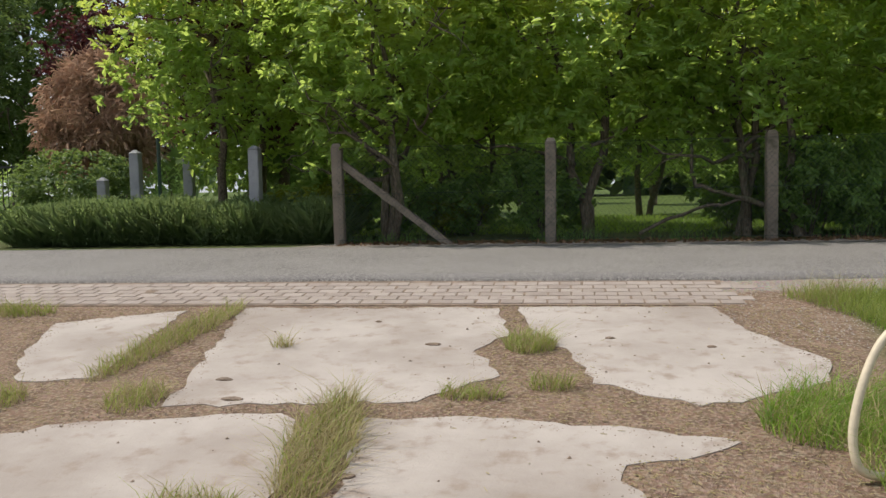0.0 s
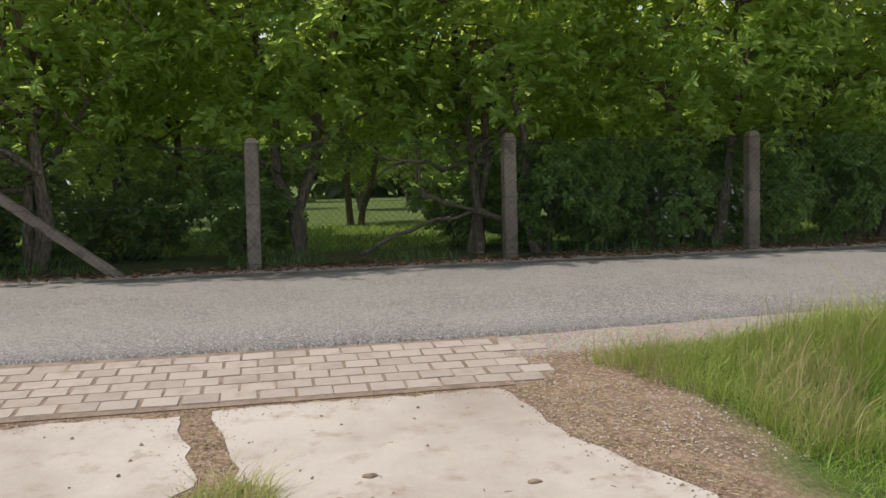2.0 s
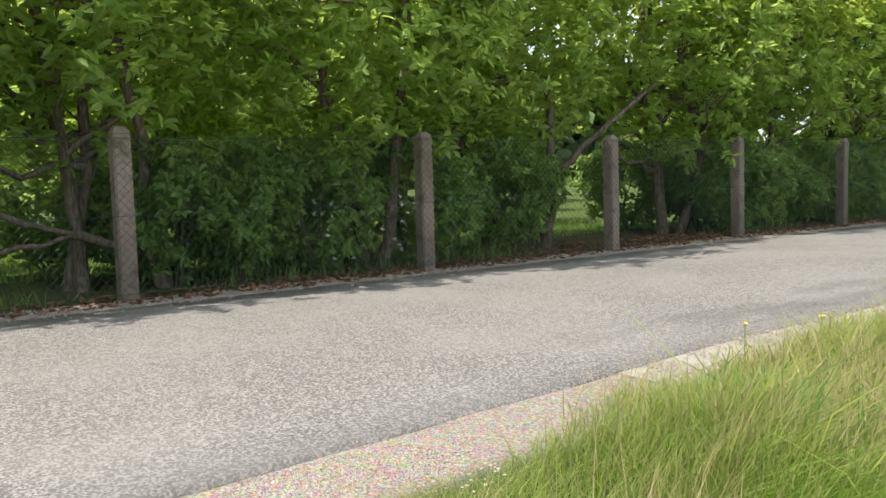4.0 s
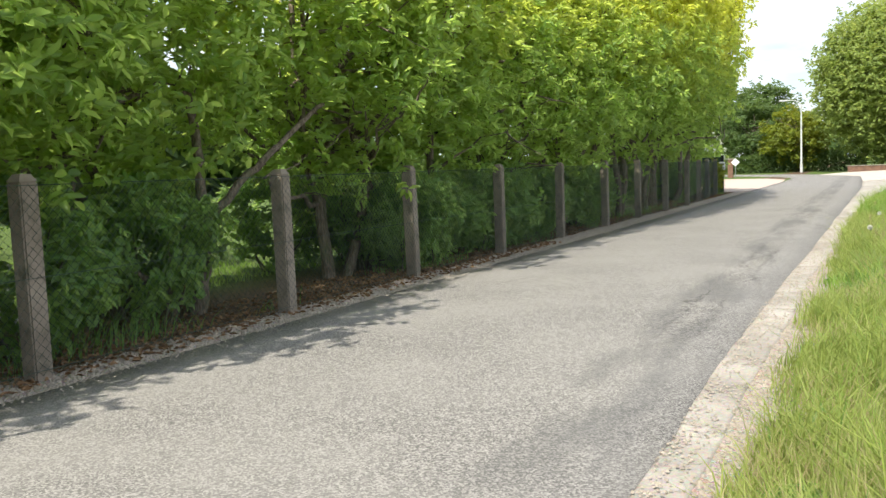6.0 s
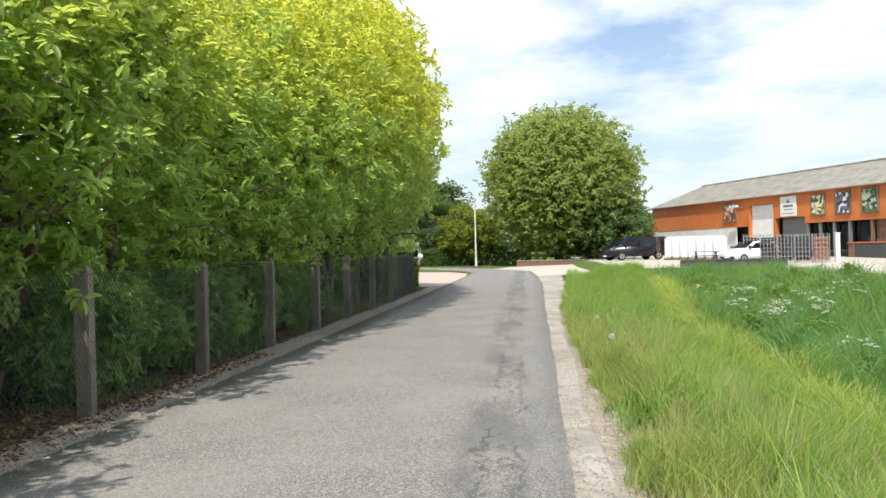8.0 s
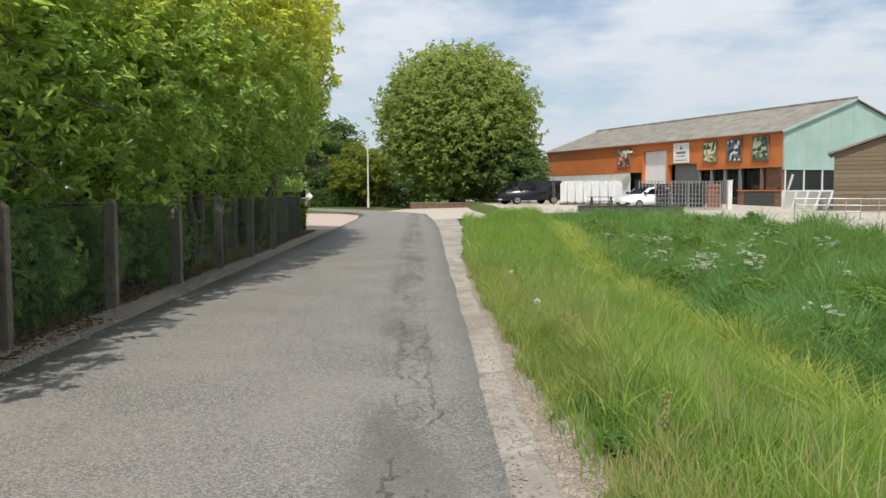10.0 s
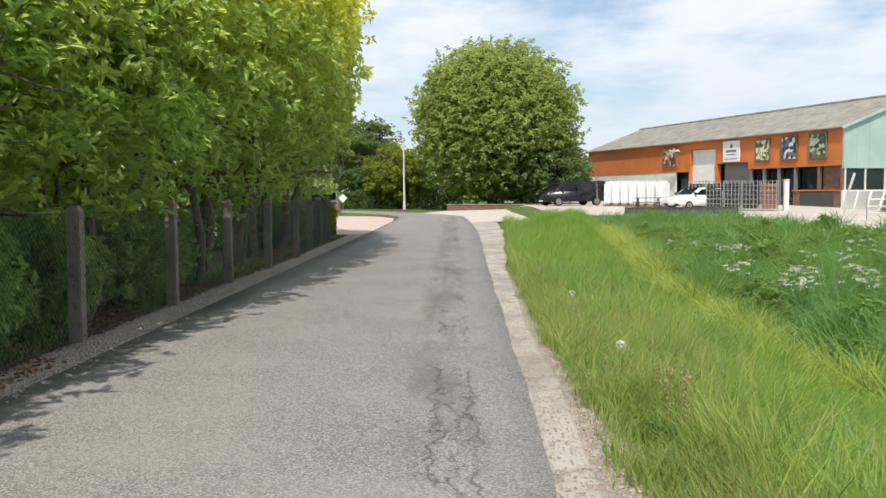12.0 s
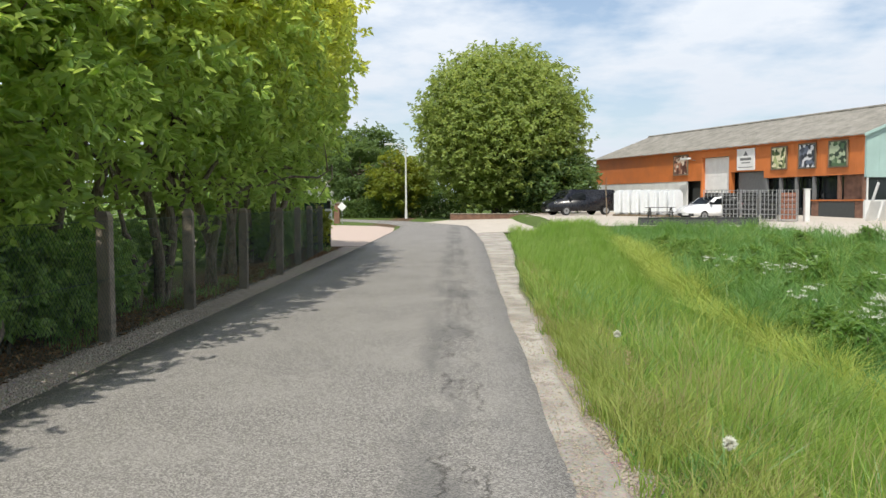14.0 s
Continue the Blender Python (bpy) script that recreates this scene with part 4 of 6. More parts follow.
def near_side(xy, slack=0.15):
    """Keeps what lies between the lane and the ditch."""
    return xy[xy[:, 1] > DITCH(xy[:, 0]) + gr.normal(size=len(xy)) * slack]


def far_side(xy, slack=0.12):
    """Keeps what lies beyond the ditch."""
    return xy[xy[:, 1] < DITCH(xy[:, 0]) - 0.32 + gr.normal(size=len(xy)) * slack]


def clumped(xy, scale, seed, low=0.55):
    """Height factor that rises and falls in clumps."""
    v = np.array([noise.noise(Vector((p[0] * scale, p[1] * scale, seed))) for p in xy])
    return low + (1.25 - low) * smooth(-0.35, 0.45, v)


def thin_rim(xy, keep=0.3):
    """Fewer green blades near the lane and the bare corner."""
    rim = np.minimum(np.interp(xy[:, 0], [4.6, 6.3, 13.7, 21, 29], [-5.2, -4.95, -4.9, -5.05, -5.15]) - xy[:, 1], (xy[:, 0] - 4.7) * 0.7)
    return xy[gr.uniform(0, 1, len(xy)) < keep + (1 - keep) * smooth(0.35, 1.25, rim + gr.normal(size=len(xy)) * 0.12)]


vg = thin_rim(near_side(verge_edge(scatter(92000, 8.6, 24, -8.2, -4.78))))
lay("verge_grass", vg, rise(vg, 0.36), 0.009, "grass", "long fresh green verge grass sloping to the ditch", 0.75)
vg = thin_rim(verge_edge(scatter(105000, 4.7, 9.1, -7.4, -4.78)), 0.12)
lay("corner_grass", vg, rise(vg, 0.22) * gr.uniform(0.5, 1.3, len(vg)), 0.0042, "grass", "tangled fresh green grass at the verge's corner", 1.5)
vg = verge_edge(scatter(26000, 4.7, 9.4, -6.6, -4.8))
vg = vg[(vg[:, 1] > -5.75 - 0.22 * (vg[:, 0] - 5)) | (vg[:, 0] < 5.9)]
lay("corner_seed_grass", vg, 0.07 + rise(vg, 0.22), 0.0035, "grass_olive", "olive seeding grass fringing the verge's corner", 1.0)
vg = patchy(verge_edge(scatter(9000, 4.8, 9.1, -6.6, -4.8)), 1.4, 0.5, 5)
lay("corner_stalks", vg, 0.08 + rise(vg, 0.40), 0.003, "grass_dry", "pale dry seeding stalks in the verge's corner", 0.8)
vg = patchy(verge_edge(scatter(3600, 4.9, 24, -6.6, -5.1)), 0.9, 0.6, 2)
lay("verge_stalks", vg, rise(vg, 0.66), 0.004, "grass_dry", "thin pale seeding stalks over the verge", 0.45)
lay("verge_grass_far", near_side(verge_edge(scatter(46000, 24, 60, -11.5, -5.1))), 0.42, 0.015, "grass", "long green verge grass along the lane", 0.6)
vg = verge_edge(scatter(52000, 7.2, 40, -5.75, -4.8))
vg = patchy(vg[vg[:, 1] > -5.6 - 0.15 * np.sin(vg[:, 0] * 0.8)], 0.9, 0.75)
lay("edge_grass", vg, 0.14 + rise(vg, 0.26), 0.007, "grass_olive", "olive and straw-coloured grass along the verge's edge", 0.8)
vg = patchy(verge_edge(scatter(20000, 5.4, 40, -5.7, -4.8)), 1.1, 0.5, 4)
lay("dry_verge_grass", vg, 0.08 + rise(vg, 0.28), 0.005, "grass_dry", "straw-coloured seeding grass along the edge", 0.6)
vg = patchy(verge_edge(scatter(12000, 6.4, 30, -5.9, -4.9)), 1.6, 0.35, 11)
lay("verge_weeds", vg, 0.05 + rise(vg, 0.16), 0.022, "grass_deep", "broad-leaved dark green weeds along the verge's edge", 1.2)
vg = patchy(near_side(verge_edge(scatter(16000, 6.5, 30, -8.4, -5.3))), 2.4, 0.32, 31)
lay("verge_tufts", vg, 0.10 + rise(vg, 0.36), 0.011, "grass_pale", "bright yellow-green tufts in the verge grass", 0.9)
vg = patchy(near_side(verge_edge(scatter(26000, 6.5, 30, -8.4, -5.2))), 2.1, 0.32, 37)
lay("verge_sedge", vg, 0.08 + rise(vg, 0.33), 0.013, "grass_deep", "dark green broad-bladed tufts in the verge grass", 0.9)
vx = gr.uniform(9, 50, 21000)
vg = np.column_stack([vx, DITCH(vx) - 0.12 + gr.normal(size=21000) * 0.10])
lay("ditch_grass", vg, 0.46, 0.013, "grass_pale", "pale yellow flattened grass along the ditch", 1.6)
vg = far_side(scatter(120000, 7, 30, -15.6, -7.0))
lay("field_grass", vg, 0.62 * clumped(vg, 0.9, 21.0, 0.4), 0.014, "grass_deep", "tall deep green meadow grass and weeds", 0.85)
vg = far_side(patchy(scatter(30000, 8, 34, -15.6, -7.2), 0.8, 0.5, 13))
lay("meadow_weeds", vg, 0.60 * clumped(vg, 0.9, 21.0), 0.028, "grass_deep", "broad-leaved deep green weeds standing in the meadow", 1.1)
vg = far_side(scatter(42000, 28, 55, -16.8, -8.2))
lay("field_grass_far", vg, 0.48 * clumped(vg, 0.7, 21.0), 0.022, "grass_deep", "tall deep green meadow grass by the yard", 0.8)
vg = far_side(patchy(scatter(9000, 7, 46, -15, -7.8), 0.5, 0.6, 3))
lay("seed_heads", vg, 0.78, 0.005, "grass_pale", "pale seed heads standing over the meadow", 0.6)
lay("yard_edge_grass", scatter(14000, 5.5, 9, -13, -6.9), 0.22, 0.006, "grass", "long grass at the edge of the yard", 0.5)
lay("orchard_grass", scatter(22000, -2, 16, 2.2, 9), 0.10, 0.012, "grass", "short mown orchard grass", 0.5)
lay("fence_grass", patchy(scatter(7000, -0.5, 44, 0.1, 0.9), 0.7, 0.4), 0.22, 0.008, "grass_deep", "low weeds along the foot of the fence", 0.6)


def tuft(x, y, rx, ry, n, h, mix_dry=0.5, rot=0.0, label="grass tuft growing in a joint of the slabs", mat="grass_olive"):
    h, mix_dry = (h, mix_dry) if mat == "grass" else (h * 0.8, min(0.75, mix_dry + 0.12))
    t = thing("grass_tuft", (0, 0, 0), label, "grass", "grass tufts in the yard")
    q, a = np.sqrt(gr.uniform(0, 1, n)), gr.uniform(0, 6.283, n)
    px, py = rx * q * np.cos(a), ry * q * np.sin(a)
    xy = np.column_stack([x + px * math.cos(rot) - py * math.sin(rot), y + px * math.sin(rot) + py * math.cos(rot)])
    d = int(n * mix_dry)
    part("green_grass", blades("green_grass", xy[d:], ground_z(xy[d:, 0], xy[d:, 1]), h * gr.uniform(0.5, 1.15, n - d), 0.005, MAT[mat], gr, 1.2), None, t)
    part("dry_grass", blades("dry_grass", xy[:d], ground_z(xy[:d, 0], xy[:d, 1]), h * gr.uniform(0.3, 1.2, d), 0.0045, MAT["grass_dry"], gr, 1.7), None, t)
    return t


tuft(0.58, -6.55, 0.14, 0.95, 1700, 0.14, 0.45, -0.12, "long strip of grass in the joint between slabs")
tuft(0.92, -7.75, 0.16, 0.2, 420, 0.15)
tuft(2.12, -8.35, 0.16, 0.65, 1500, 0.22, 0.68, 0.08, "tall seeding grass in the joint between slabs")
tuft(1.75, -8.95, 0.2, 0.12, 380, 0.12)
tuft(1.40, -6.72, 0.07, 0.05, 90, 0.16, 0.6, 0, "small dry weed in a hole of the slab")
tuft(3.0, -6.68, 0.16, 0.17, 700, 0.16, 0.35, 0, "round tuft of grass at the slab's corner")
tuft(2.72, -7.62, 0.18, 0.07, 260, 0.12, 0.3)
tuft(3.14, -7.45, 0.13, 0.08, 200, 0.13, 0.4)
tuft(4.55, -7.9, 0.45, 0.33, 2400, 0.2, 0.35, 0.3, "spreading patch of green grass beside the slabs", "grass")
tuft(4.85, -8.5, 0.45, 0.5, 2000, 0.22, 0.35, 0.0, "spreading patch of green grass beside the slabs", "grass")
tuft(-1.1, -5.85, 0.35, 0.12, 600, 0.16, 0.3)
tuft(0.15, -7.8, 0.14, 0.16, 320, 0.15)
tuft(-0.3, -8.2, 0.3, 0.2, 380, 0.14)

# straw and chips on the bare soil
n = 5200
xy = np.concatenate([scatter(n, 2.6, 4.9, -8.9, -5.6), scatter(n // 2, -1.6, 1.2, -8.3, -5.7)])


def inside(xy, outline):
    """True for points within an outline."""
    hit = np.zeros(len(xy), bool)
    for i, (x0, y0) in enumerate(outline):
        x1, y1 = outline[(i + 1) % len(outline)]
        if y0 != y1:
            hit ^= ((xy[:, 1] > y0) != (xy[:, 1] > y1)) & (xy[:, 0] < (x1 - x0) * (xy[:, 1] - y0) / (y1 - y0) + x0)
    return hit


for outline in SLABS[:5]:
    xy = xy[~inside(xy, outline) | (gr.uniform(0, 1, len(xy)) < 0.03)]
cz = ground_z(xy[:, 0], xy[:, 1]) + 0.006
litter = part("straw_litter", leaves("straw_litter", np.column_stack([xy, cz]), np.column_stack([gr.normal(size=len(xy)), gr.normal(size=len(xy)), np.abs(gr.normal(size=len(xy))) * 0.12]), 0.035, 0.005, MAT["grass_dry"], gr, 0.05), None)
tagged(litter, "dry straw and wood chips strewn on bare soil", "straw", kind="stuff")


def pebbles(name, xy, size, mat, label):
    n = len(xy)
    s = size * gr.uniform(0.5, 1.4, (n, 1))
    base = np.column_stack([xy, ground_z(xy[:, 0], xy[:, 1])])
    c = np.array([(-1, -1, 0), (1, -1, 0), (1, 1, 0), (-1, 1, 0), (-0.55, -0.6, 0.8), (0.6, -0.5, 0.8), (0.5, 0.6, 0.8), (-0.6, 0.5, 0.8)])
    V = (base[:, None, :] + c[None] * s[:, None, :] * (1 + gr.normal(size=(n, 8, 3)) * 0.22)).reshape(-1, 3)
    o = np.arange(n)[:, None] * 8
    F = np.concatenate([o + np.array(f) for f in ((4, 5, 6, 7), (0, 1, 5, 4), (1, 2, 6, 5), (2, 3, 7, 6), (3, 0, 4, 7))])
    return tagged(part(name, sheet(name, V, F, MAT[mat]), None), label, "gravel", kind="stuff")


pebbles("gravel_margin", scatter(15000, -0.3, 30, -0.45, 0.08), 0.011, "stone", "loose gravel along the foot of the fence")
pebbles("gravel_spill", np.column_stack([gr.uniform(0, 32, 2600), -0.40 - np.abs(gr.normal(size=2600)) * 0.13]), 0.0075, "stone", "loose gravel spilling onto the lane's edge").location.z = 0.011
pebbles("gravel_shoulder", scatter(5000, 7.0, 22, -5.0, -4.70), 0.009, "stone", "loose gravel beside the lane's edging")
pebbles("gravel_corner", scatter(1500, 4.35, 5.7, -6.6, -4.75), 0.0042, "slab", "pale gravel on bare soil at the yard's corner")

cr = []
for outline in SLABS[:5]:
    for i, (x, y) in enumerate(outline):
        x1, y1 = outline[(i + 1) % len(outline)]
        n = int(math.hypot(x1 - x, y1 - y) * 190)
        f = gr.uniform(0, 1, n)[:, None]
        cr.append(np.array([x, y]) + f * np.array([x1 - x, y1 - y]) + gr.normal(size=(n, 2)) * 0.05)
pebbles("edge_crumbs", np.concatenate(cr), 0.0036, "joint", "brown soil crumbs strewn over the slabs' edges").location.z = 0.003

# hose loop
t = thing("garden_hose", (4.345, -8.55, gz(4.345, -8.55)), "cream garden hose standing in a stiff loop", "hose")
hp = [(0.35, 0.1, 0.02), (0.1, 0.02, 0.02), (0.0, 0.0, 0.05), (-0.02, 0.02, 0.18), (0.02, 0.05, 0.36), (0.10, 0.10, 0.54), (0.24, 0.14, 0.66), (0.42, 0.18, 0.66), (0.58, 0.2, 0.5), (0.66, 0.22, 0.2), (0.68, 0.22, 0.0)]
hp = np.asarray(hp)
ts = np.linspace(0, len(hp) - 1, 60)
hq = np.column_stack([np.interp(ts, np.arange(len(hp)), hp[:, c]) for c in range(3)])
for _ in range(6):
    hq[1:-1] = 0.25 * hq[:-2] + 0.5 * hq[1:-1] + 0.25 * hq[2:]
part("tube", tubes("tube", [(hq, np.full(60, 0.018))], MAT["hose"], 10), None, t)

# dirt specks on the slabs
clods = pebbles("soil_specks", np.concatenate([scatter(26, 0.9, 2.8, -7.6, -5.8), scatter(20, 3.0, 4.5, -7.3, -5.8), scatter(40, 0.4, 3.6, -9.4, -8.05)]), 0.006, "joint", "dark soil crumbs and chips on the slabs")
clods.location.z = 0.006
for x, y, s in ((1.28, -7.4, 0.05), (1.45, -7.72, 0.06), (2.38, -6.66, 0.055), (4.1, -6.68, 0.03), (2.3, -8.62, 0.05), (2.75, -8.85, 0.07), (1.9, -6.1, 0.025), (3.5, -6.5, 0.035)):
    t = thing("soil_clod", (x, y, gz(x, y) + 0.006), "small dark clod of dried soil on the slab", "clod", "soil clods")
    bm = bmesh.new()
    bmesh.ops.create_icosphere(bm, subdivisions=2, radius=1.0, matrix=Matrix.Diagonal((s, s * 0.5, 0.012, 1)))
    for v in bm.verts:
        v.co *= 1 + 0.3 * noise.noise(v.co * 40 + Vector((x, y, 0)))
    part("lump", bm, MAT["joint"], t)

# broad-leaved weeds in the meadow
WEEDS = [bush(340 + v, 0.34, 0.66, 110, 6, 0.14, 0.045, MAT["weed"], "broad-leaved weed clump standing in the meadow", "weed_clump", "meadow weeds", low=0.02) for v in range(3)]
wr = random.Random(31)
for i in range(110):
    x = wr.uniform(9, 46)
    y = float(DITCH(x)) - 0.75 - wr.uniform(0, 1) ** 1.5 * 6.0
    m = pose(x, y, gz(x, y), 0, 0, wr.uniform(0, 360))
    t = WEEDS[i] if i < 3 else copy_thing(WEEDS[i % 3], m)
    s = wr.uniform(0.5, 0.95)
    t.matrix_basis = m @ Matrix.Diagonal((s * 1.2, s * 1.2, s, 1))
# low weeds at the verge's edge
for i in range(34):
    x = wr.uniform(7.6, 30)
    y = float(np.interp(x, [5, 8, 13.7, 21, 29], [-5.45, -5.0, -5.0, -5.1, -5.3])) - wr.uniform(0, 0.4)
    m = pose(x, y, gz(x, y), 0, 0, wr.uniform(0, 360))
    t = copy_thing(WEEDS[i % 3], m)
    s = wr.uniform(0.14, 0.26)
    t.matrix_basis = m @ Matrix.Diagonal((s * 1.3, s * 1.3, s * 0.8, 1))
    tagged(t, "low broad-leaved weed at the edge of the verge", group="verge weeds")

# grit on the edging, leaf litter under the trees, small white flowers by the fence
ex = gr.uniform(7, 26, 2600)
ey = np.interp(ex, [7, 8, 13, 20, 28], [-4.62, -4.48, -4.46, -4.6, -4.7]) - np.abs(gr.normal(size=2600)) * 0.13
pebbles("edging_grit", np.column_stack([ex, ey]), 0.006, "stone", "grit and crumbs strewn over the edging").location.z = 0.012
lx = np.concatenate([scatter(5200, 7, 44, 0.0, 1.1), scatter(2600, 0, 20, -0.3, 0.4)])
lz = ground_z(lx[:, 0], lx[:, 1]) + 0.008
ob = part("leaf_litter", leaves("leaf_litter", np.column_stack([lx, lz]), np.column_stack([gr.normal(size=(len(lx), 2)), np.abs(gr.normal(size=len(lx))) * 0.2]), 0.07, 0.035, MAT["litter"], gr, 0.2))
tagged(ob, "brown fallen leaves along the foot of the fence", "leaf litter", kind="stuff")
q = np.column_stack([gr.uniform(8.1, 9.5, 70), gr.uniform(0.3, 0.75, 70), gr.uniform(0.15, 0.85, 70)])
q = np.repeat(q, 5, 0)
ob = part("white_flowers", leaves("white_flowers", q, gr.normal(size=q.shape), 0.035, 0.028, MAT["blossom"], gr))
tagged(ob, "small white flowers in the shrubs behind the fence", "flowers", kind="stuff")


# ---- forecourt and bend of the lane ----
fore = new("pavement_forecourt")
tagged(fore, "pinkish clay-paved forecourt opening onto the lane", "pavement", kind="structure")
part("bed", slab_mesh("bed", [(44.8, -0.62), (60, -0.62), (66, -0.3), (70.5, 1.2), (73, 4.5), (62, 8.0), (45.0, 7.0)], lambda x, y: 0.004, 0.05, MAT["pink"]), MAT["pink"], fore)
apron = part("pavement_apron", slab_mesh("apron", [(57, -5.0), (69.5, -4.74), (74, -3.6), (79, -1.6), (87, -3.2), (84, -9.6), (70, -9.2), (60.5, -8.6)], lambda x, y: gz(x, y) * 0.4 + 0.012, 0.06, MAT["lot"]), MAT["lot"])
tagged(apron, "pale concrete apron between lane and yard", "pavement", kind="structure")
lot_x, lot_y = np.arange(24, 116, 1.5), np.arange(-46, -8.9, 1.5)
LX, LY = np.meshgrid(lot_x, lot_y)
lv = np.column_stack([LX.ravel(), LY.ravel(), ground_z(LX, LY).ravel() + 0.015])
li = (np.arange(len(lot_y) - 1)[:, None] * len(lot_x) + np.arange(len(lot_x) - 1)[None, :]).ravel()
nl = len(lot_x)
lq = np.column_stack([li, li + 1, li + 1 + nl, li + nl])
lc = lv[lq].mean(1)
lq = lq[(lc[:, 1] < -16.4) | (lc[:, 0] > 58.2)]
lot = part("pavement_lot", sheet("lot", lv, lq, MAT["lot"]))
tagged(lot, "dusty pale concrete industrial yard", "pavement", kind="structure")

t = thing("low_wall", (88.6, -3.6, 0), "low weathered brown brick wall at the bend", "wall", rz=-112)
part("wall", boxed(0, 9.0, -0.15, 0.15, -0.3, 0.50, bevel=0.02), MAT["brickwall"], t)
part("coping", boxed(-0.05, 9.05, -0.19, 0.19, 0.50, 0.57, bevel=0.015), MAT["stone"], t)
t = thing("low_wall", (78.5, -9.3, 0.1), "low sand-coloured kerb wall beside the yard", "wall", rz=-80)
part("wall", boxed(0, 8.0, -0.15, 0.15, -0.3, 0.34, bevel=0.02), MAT["stone"], t)
part("coping", boxed(-0.03, 8.03, -0.17, 0.17, 0.34, 0.39, bevel=0.012), MAT["stone"], t)

t = thing("street_lamp", (96.0, 0.7, -0.05), "slim pale metal street lamp with a curved arm", "street lamp")
part("pole", rod(bmesh.new(), (0, 0, 0), (0, 0, 6.7), 0.10, 0.065, 10), MAT["offwhite"], t)
part("base", rod(bmesh.new(), (0, 0, 0), (0, 0, 0.9), 0.13, sides=10), MAT["offwhite"], t)
part("arm", tubes("arm", [(np.array([(0, 0, 6.6), (-0.05, 0.3, 6.95), (-0.1, 0.8, 7.1), (-0.15, 1.3, 7.1)]), [0.05, 0.045, 0.04, 0.04])], MAT["offwhite"], 8), None, t)
part("head", boxed(-0.3, 0.0, 1.2, 2.0, 7.02, 7.18, bevel=0.04), MAT["offwhite"], t)

tree(81, (93.0, -8.2, -0.05), 15.4, 7.5, 0.9, 15000, 7, 0.36, 0.17, MAT["leaf_far"], "huge round-crowned walnut tree beside the lane", "walnut_tree", 2, gap=0.22, lumps=5.5)
tree(82, (91.0, -12.5, 0.1), 6.0, 4.2, 0.4, 1500, 6, 0.4, 0.18, MAT["leaf_wood"], "dark low shrub thicket under the walnut", "thicket_tree", 4)
tree(83, (100.0, 1.5, 0), 6.5, 3.4, 0.6, 1000, 7, 0.4, 0.17, MAT["leaf_yellow"], "yellow-green tree behind the lane hedge", "garden_tree", 2)
tree(84, (104.0, 6.0, 0), 8.0, 3.2, 0.6, 1000, 7, 0.4, 0.17, MAT["leaf_wood"], "dark tree behind the lane hedge", "garden_tree", 2)
tree(85, (122.0, 6.5, 0), 11.0, 4.6, 1.0, 1500, 7, 0.5, 0.2, MAT["leaf_wood"], "distant dark round tree", "far_tree")
tree(86, (126.0, 14.0, 0), 12.0, 5.5, 1.0, 1500, 7, 0.5, 0.2, MAT["leaf_wood"], "distant dark round tree", "far_tree")
tree(87, (98.0, 15.0, 0), 9.0, 4.2, 1.0, 1300, 7, 0.42, 0.18, MAT["leaf_dark"], "green garden tree behind the forecourt", "garden_tree", 2)

# far woods all round
r = np.random.default_rng(40)
wp = []
for i in range(230):
    a = r.uniform(0, 2 * math.pi)
    d = r.uniform(150, 210)
    c = np.array([40 + d * math.cos(a), d * math.sin(a), 0])
    h = r.uniform(7, 12)
    q = unit(r.normal(size=(90, 3))) * (r.uniform(0.3, 1, (90, 1)) ** 0.4) * np.array([8, 8, h / 2])
    wp.append(c + np.array([0, 0, h / 2]) + q)
for i in range(60):
    c = np.array([r.uniform(-30, 75), r.uniform(46, 56), 0])
    h = r.uniform(9, 13)
    q = unit(r.normal(size=(110, 3))) * (r.uniform(0.3, 1, (110, 1)) ** 0.4) * np.array([3, 3, h / 2])
    wp.append(c + np.array([0, 0, h / 2]) + q)
wp = np.concatenate(wp)
woods = part("far_woods", leaves("far_woods", wp, r.normal(size=wp.shape), 2.2, 1.3, MAT["leaf_wood"], r), None)
tagged(woods, "distant line of dark green woods", "woods", kind="stuff")

# fence end, letter box, flowering shrub
t = thing("screen_panel", (44.6, 0.62, 0), "dark green screening panel at the end of the fence", "panel")
part("frame", boxed(-0.06, 0.06, -0.05, 0.75, -0.2, 1.55, bevel=0.01), MAT["greenpaint"], t)
part("post", boxed(-0.08, 0.08, -0.16, -0.05, -0.3, 1.62, bevel=0.01), MAT["gateiron"], t)
t = thing("letter_box", (44.45, 0.50, 0.98), "small white letter box on the end post", "letter box")
part("body", boxed(-0.16, 0.0, -0.13, 0.13, 0, 0.36, bevel=0.03), MAT["white"], t)
part("flap", boxed(-0.17, -0.158, -0.11, 0.11, 0.22, 0.29, bevel=0.003), MAT["grey"], t)
t = bush(320, 1.5, 2.9, 520, 7, 0.16, 0.08, MAT["leaf"], "white-flowering rose bush at the fence's end", "rose_bush", "roses")
t.matrix_basis = pose(47.6, 2.3, -0.03)
r = np.random.default_rng(46)
q = unit(r.normal(size=(130, 3))) * np.array([1.5, 1.5, 1.3]) + np.array([0, 0, 1.7])
part("blossom", leaves("blossom", np.repeat(q, 5, 0), r.normal(size=(650, 3)), 0.12, 0.10, MAT["blossom"], r), None, t, "white rose blossom")
t = bush(321, 0.6, 1.5, 160, 7, 0.14, 0.07, MAT["leaf_yellow"], "yellow-green climbing shrub at the fence's end", "bush", "shrubs behind the fence")
t.matrix_basis = pose(42.9, 0.75, -0.03)
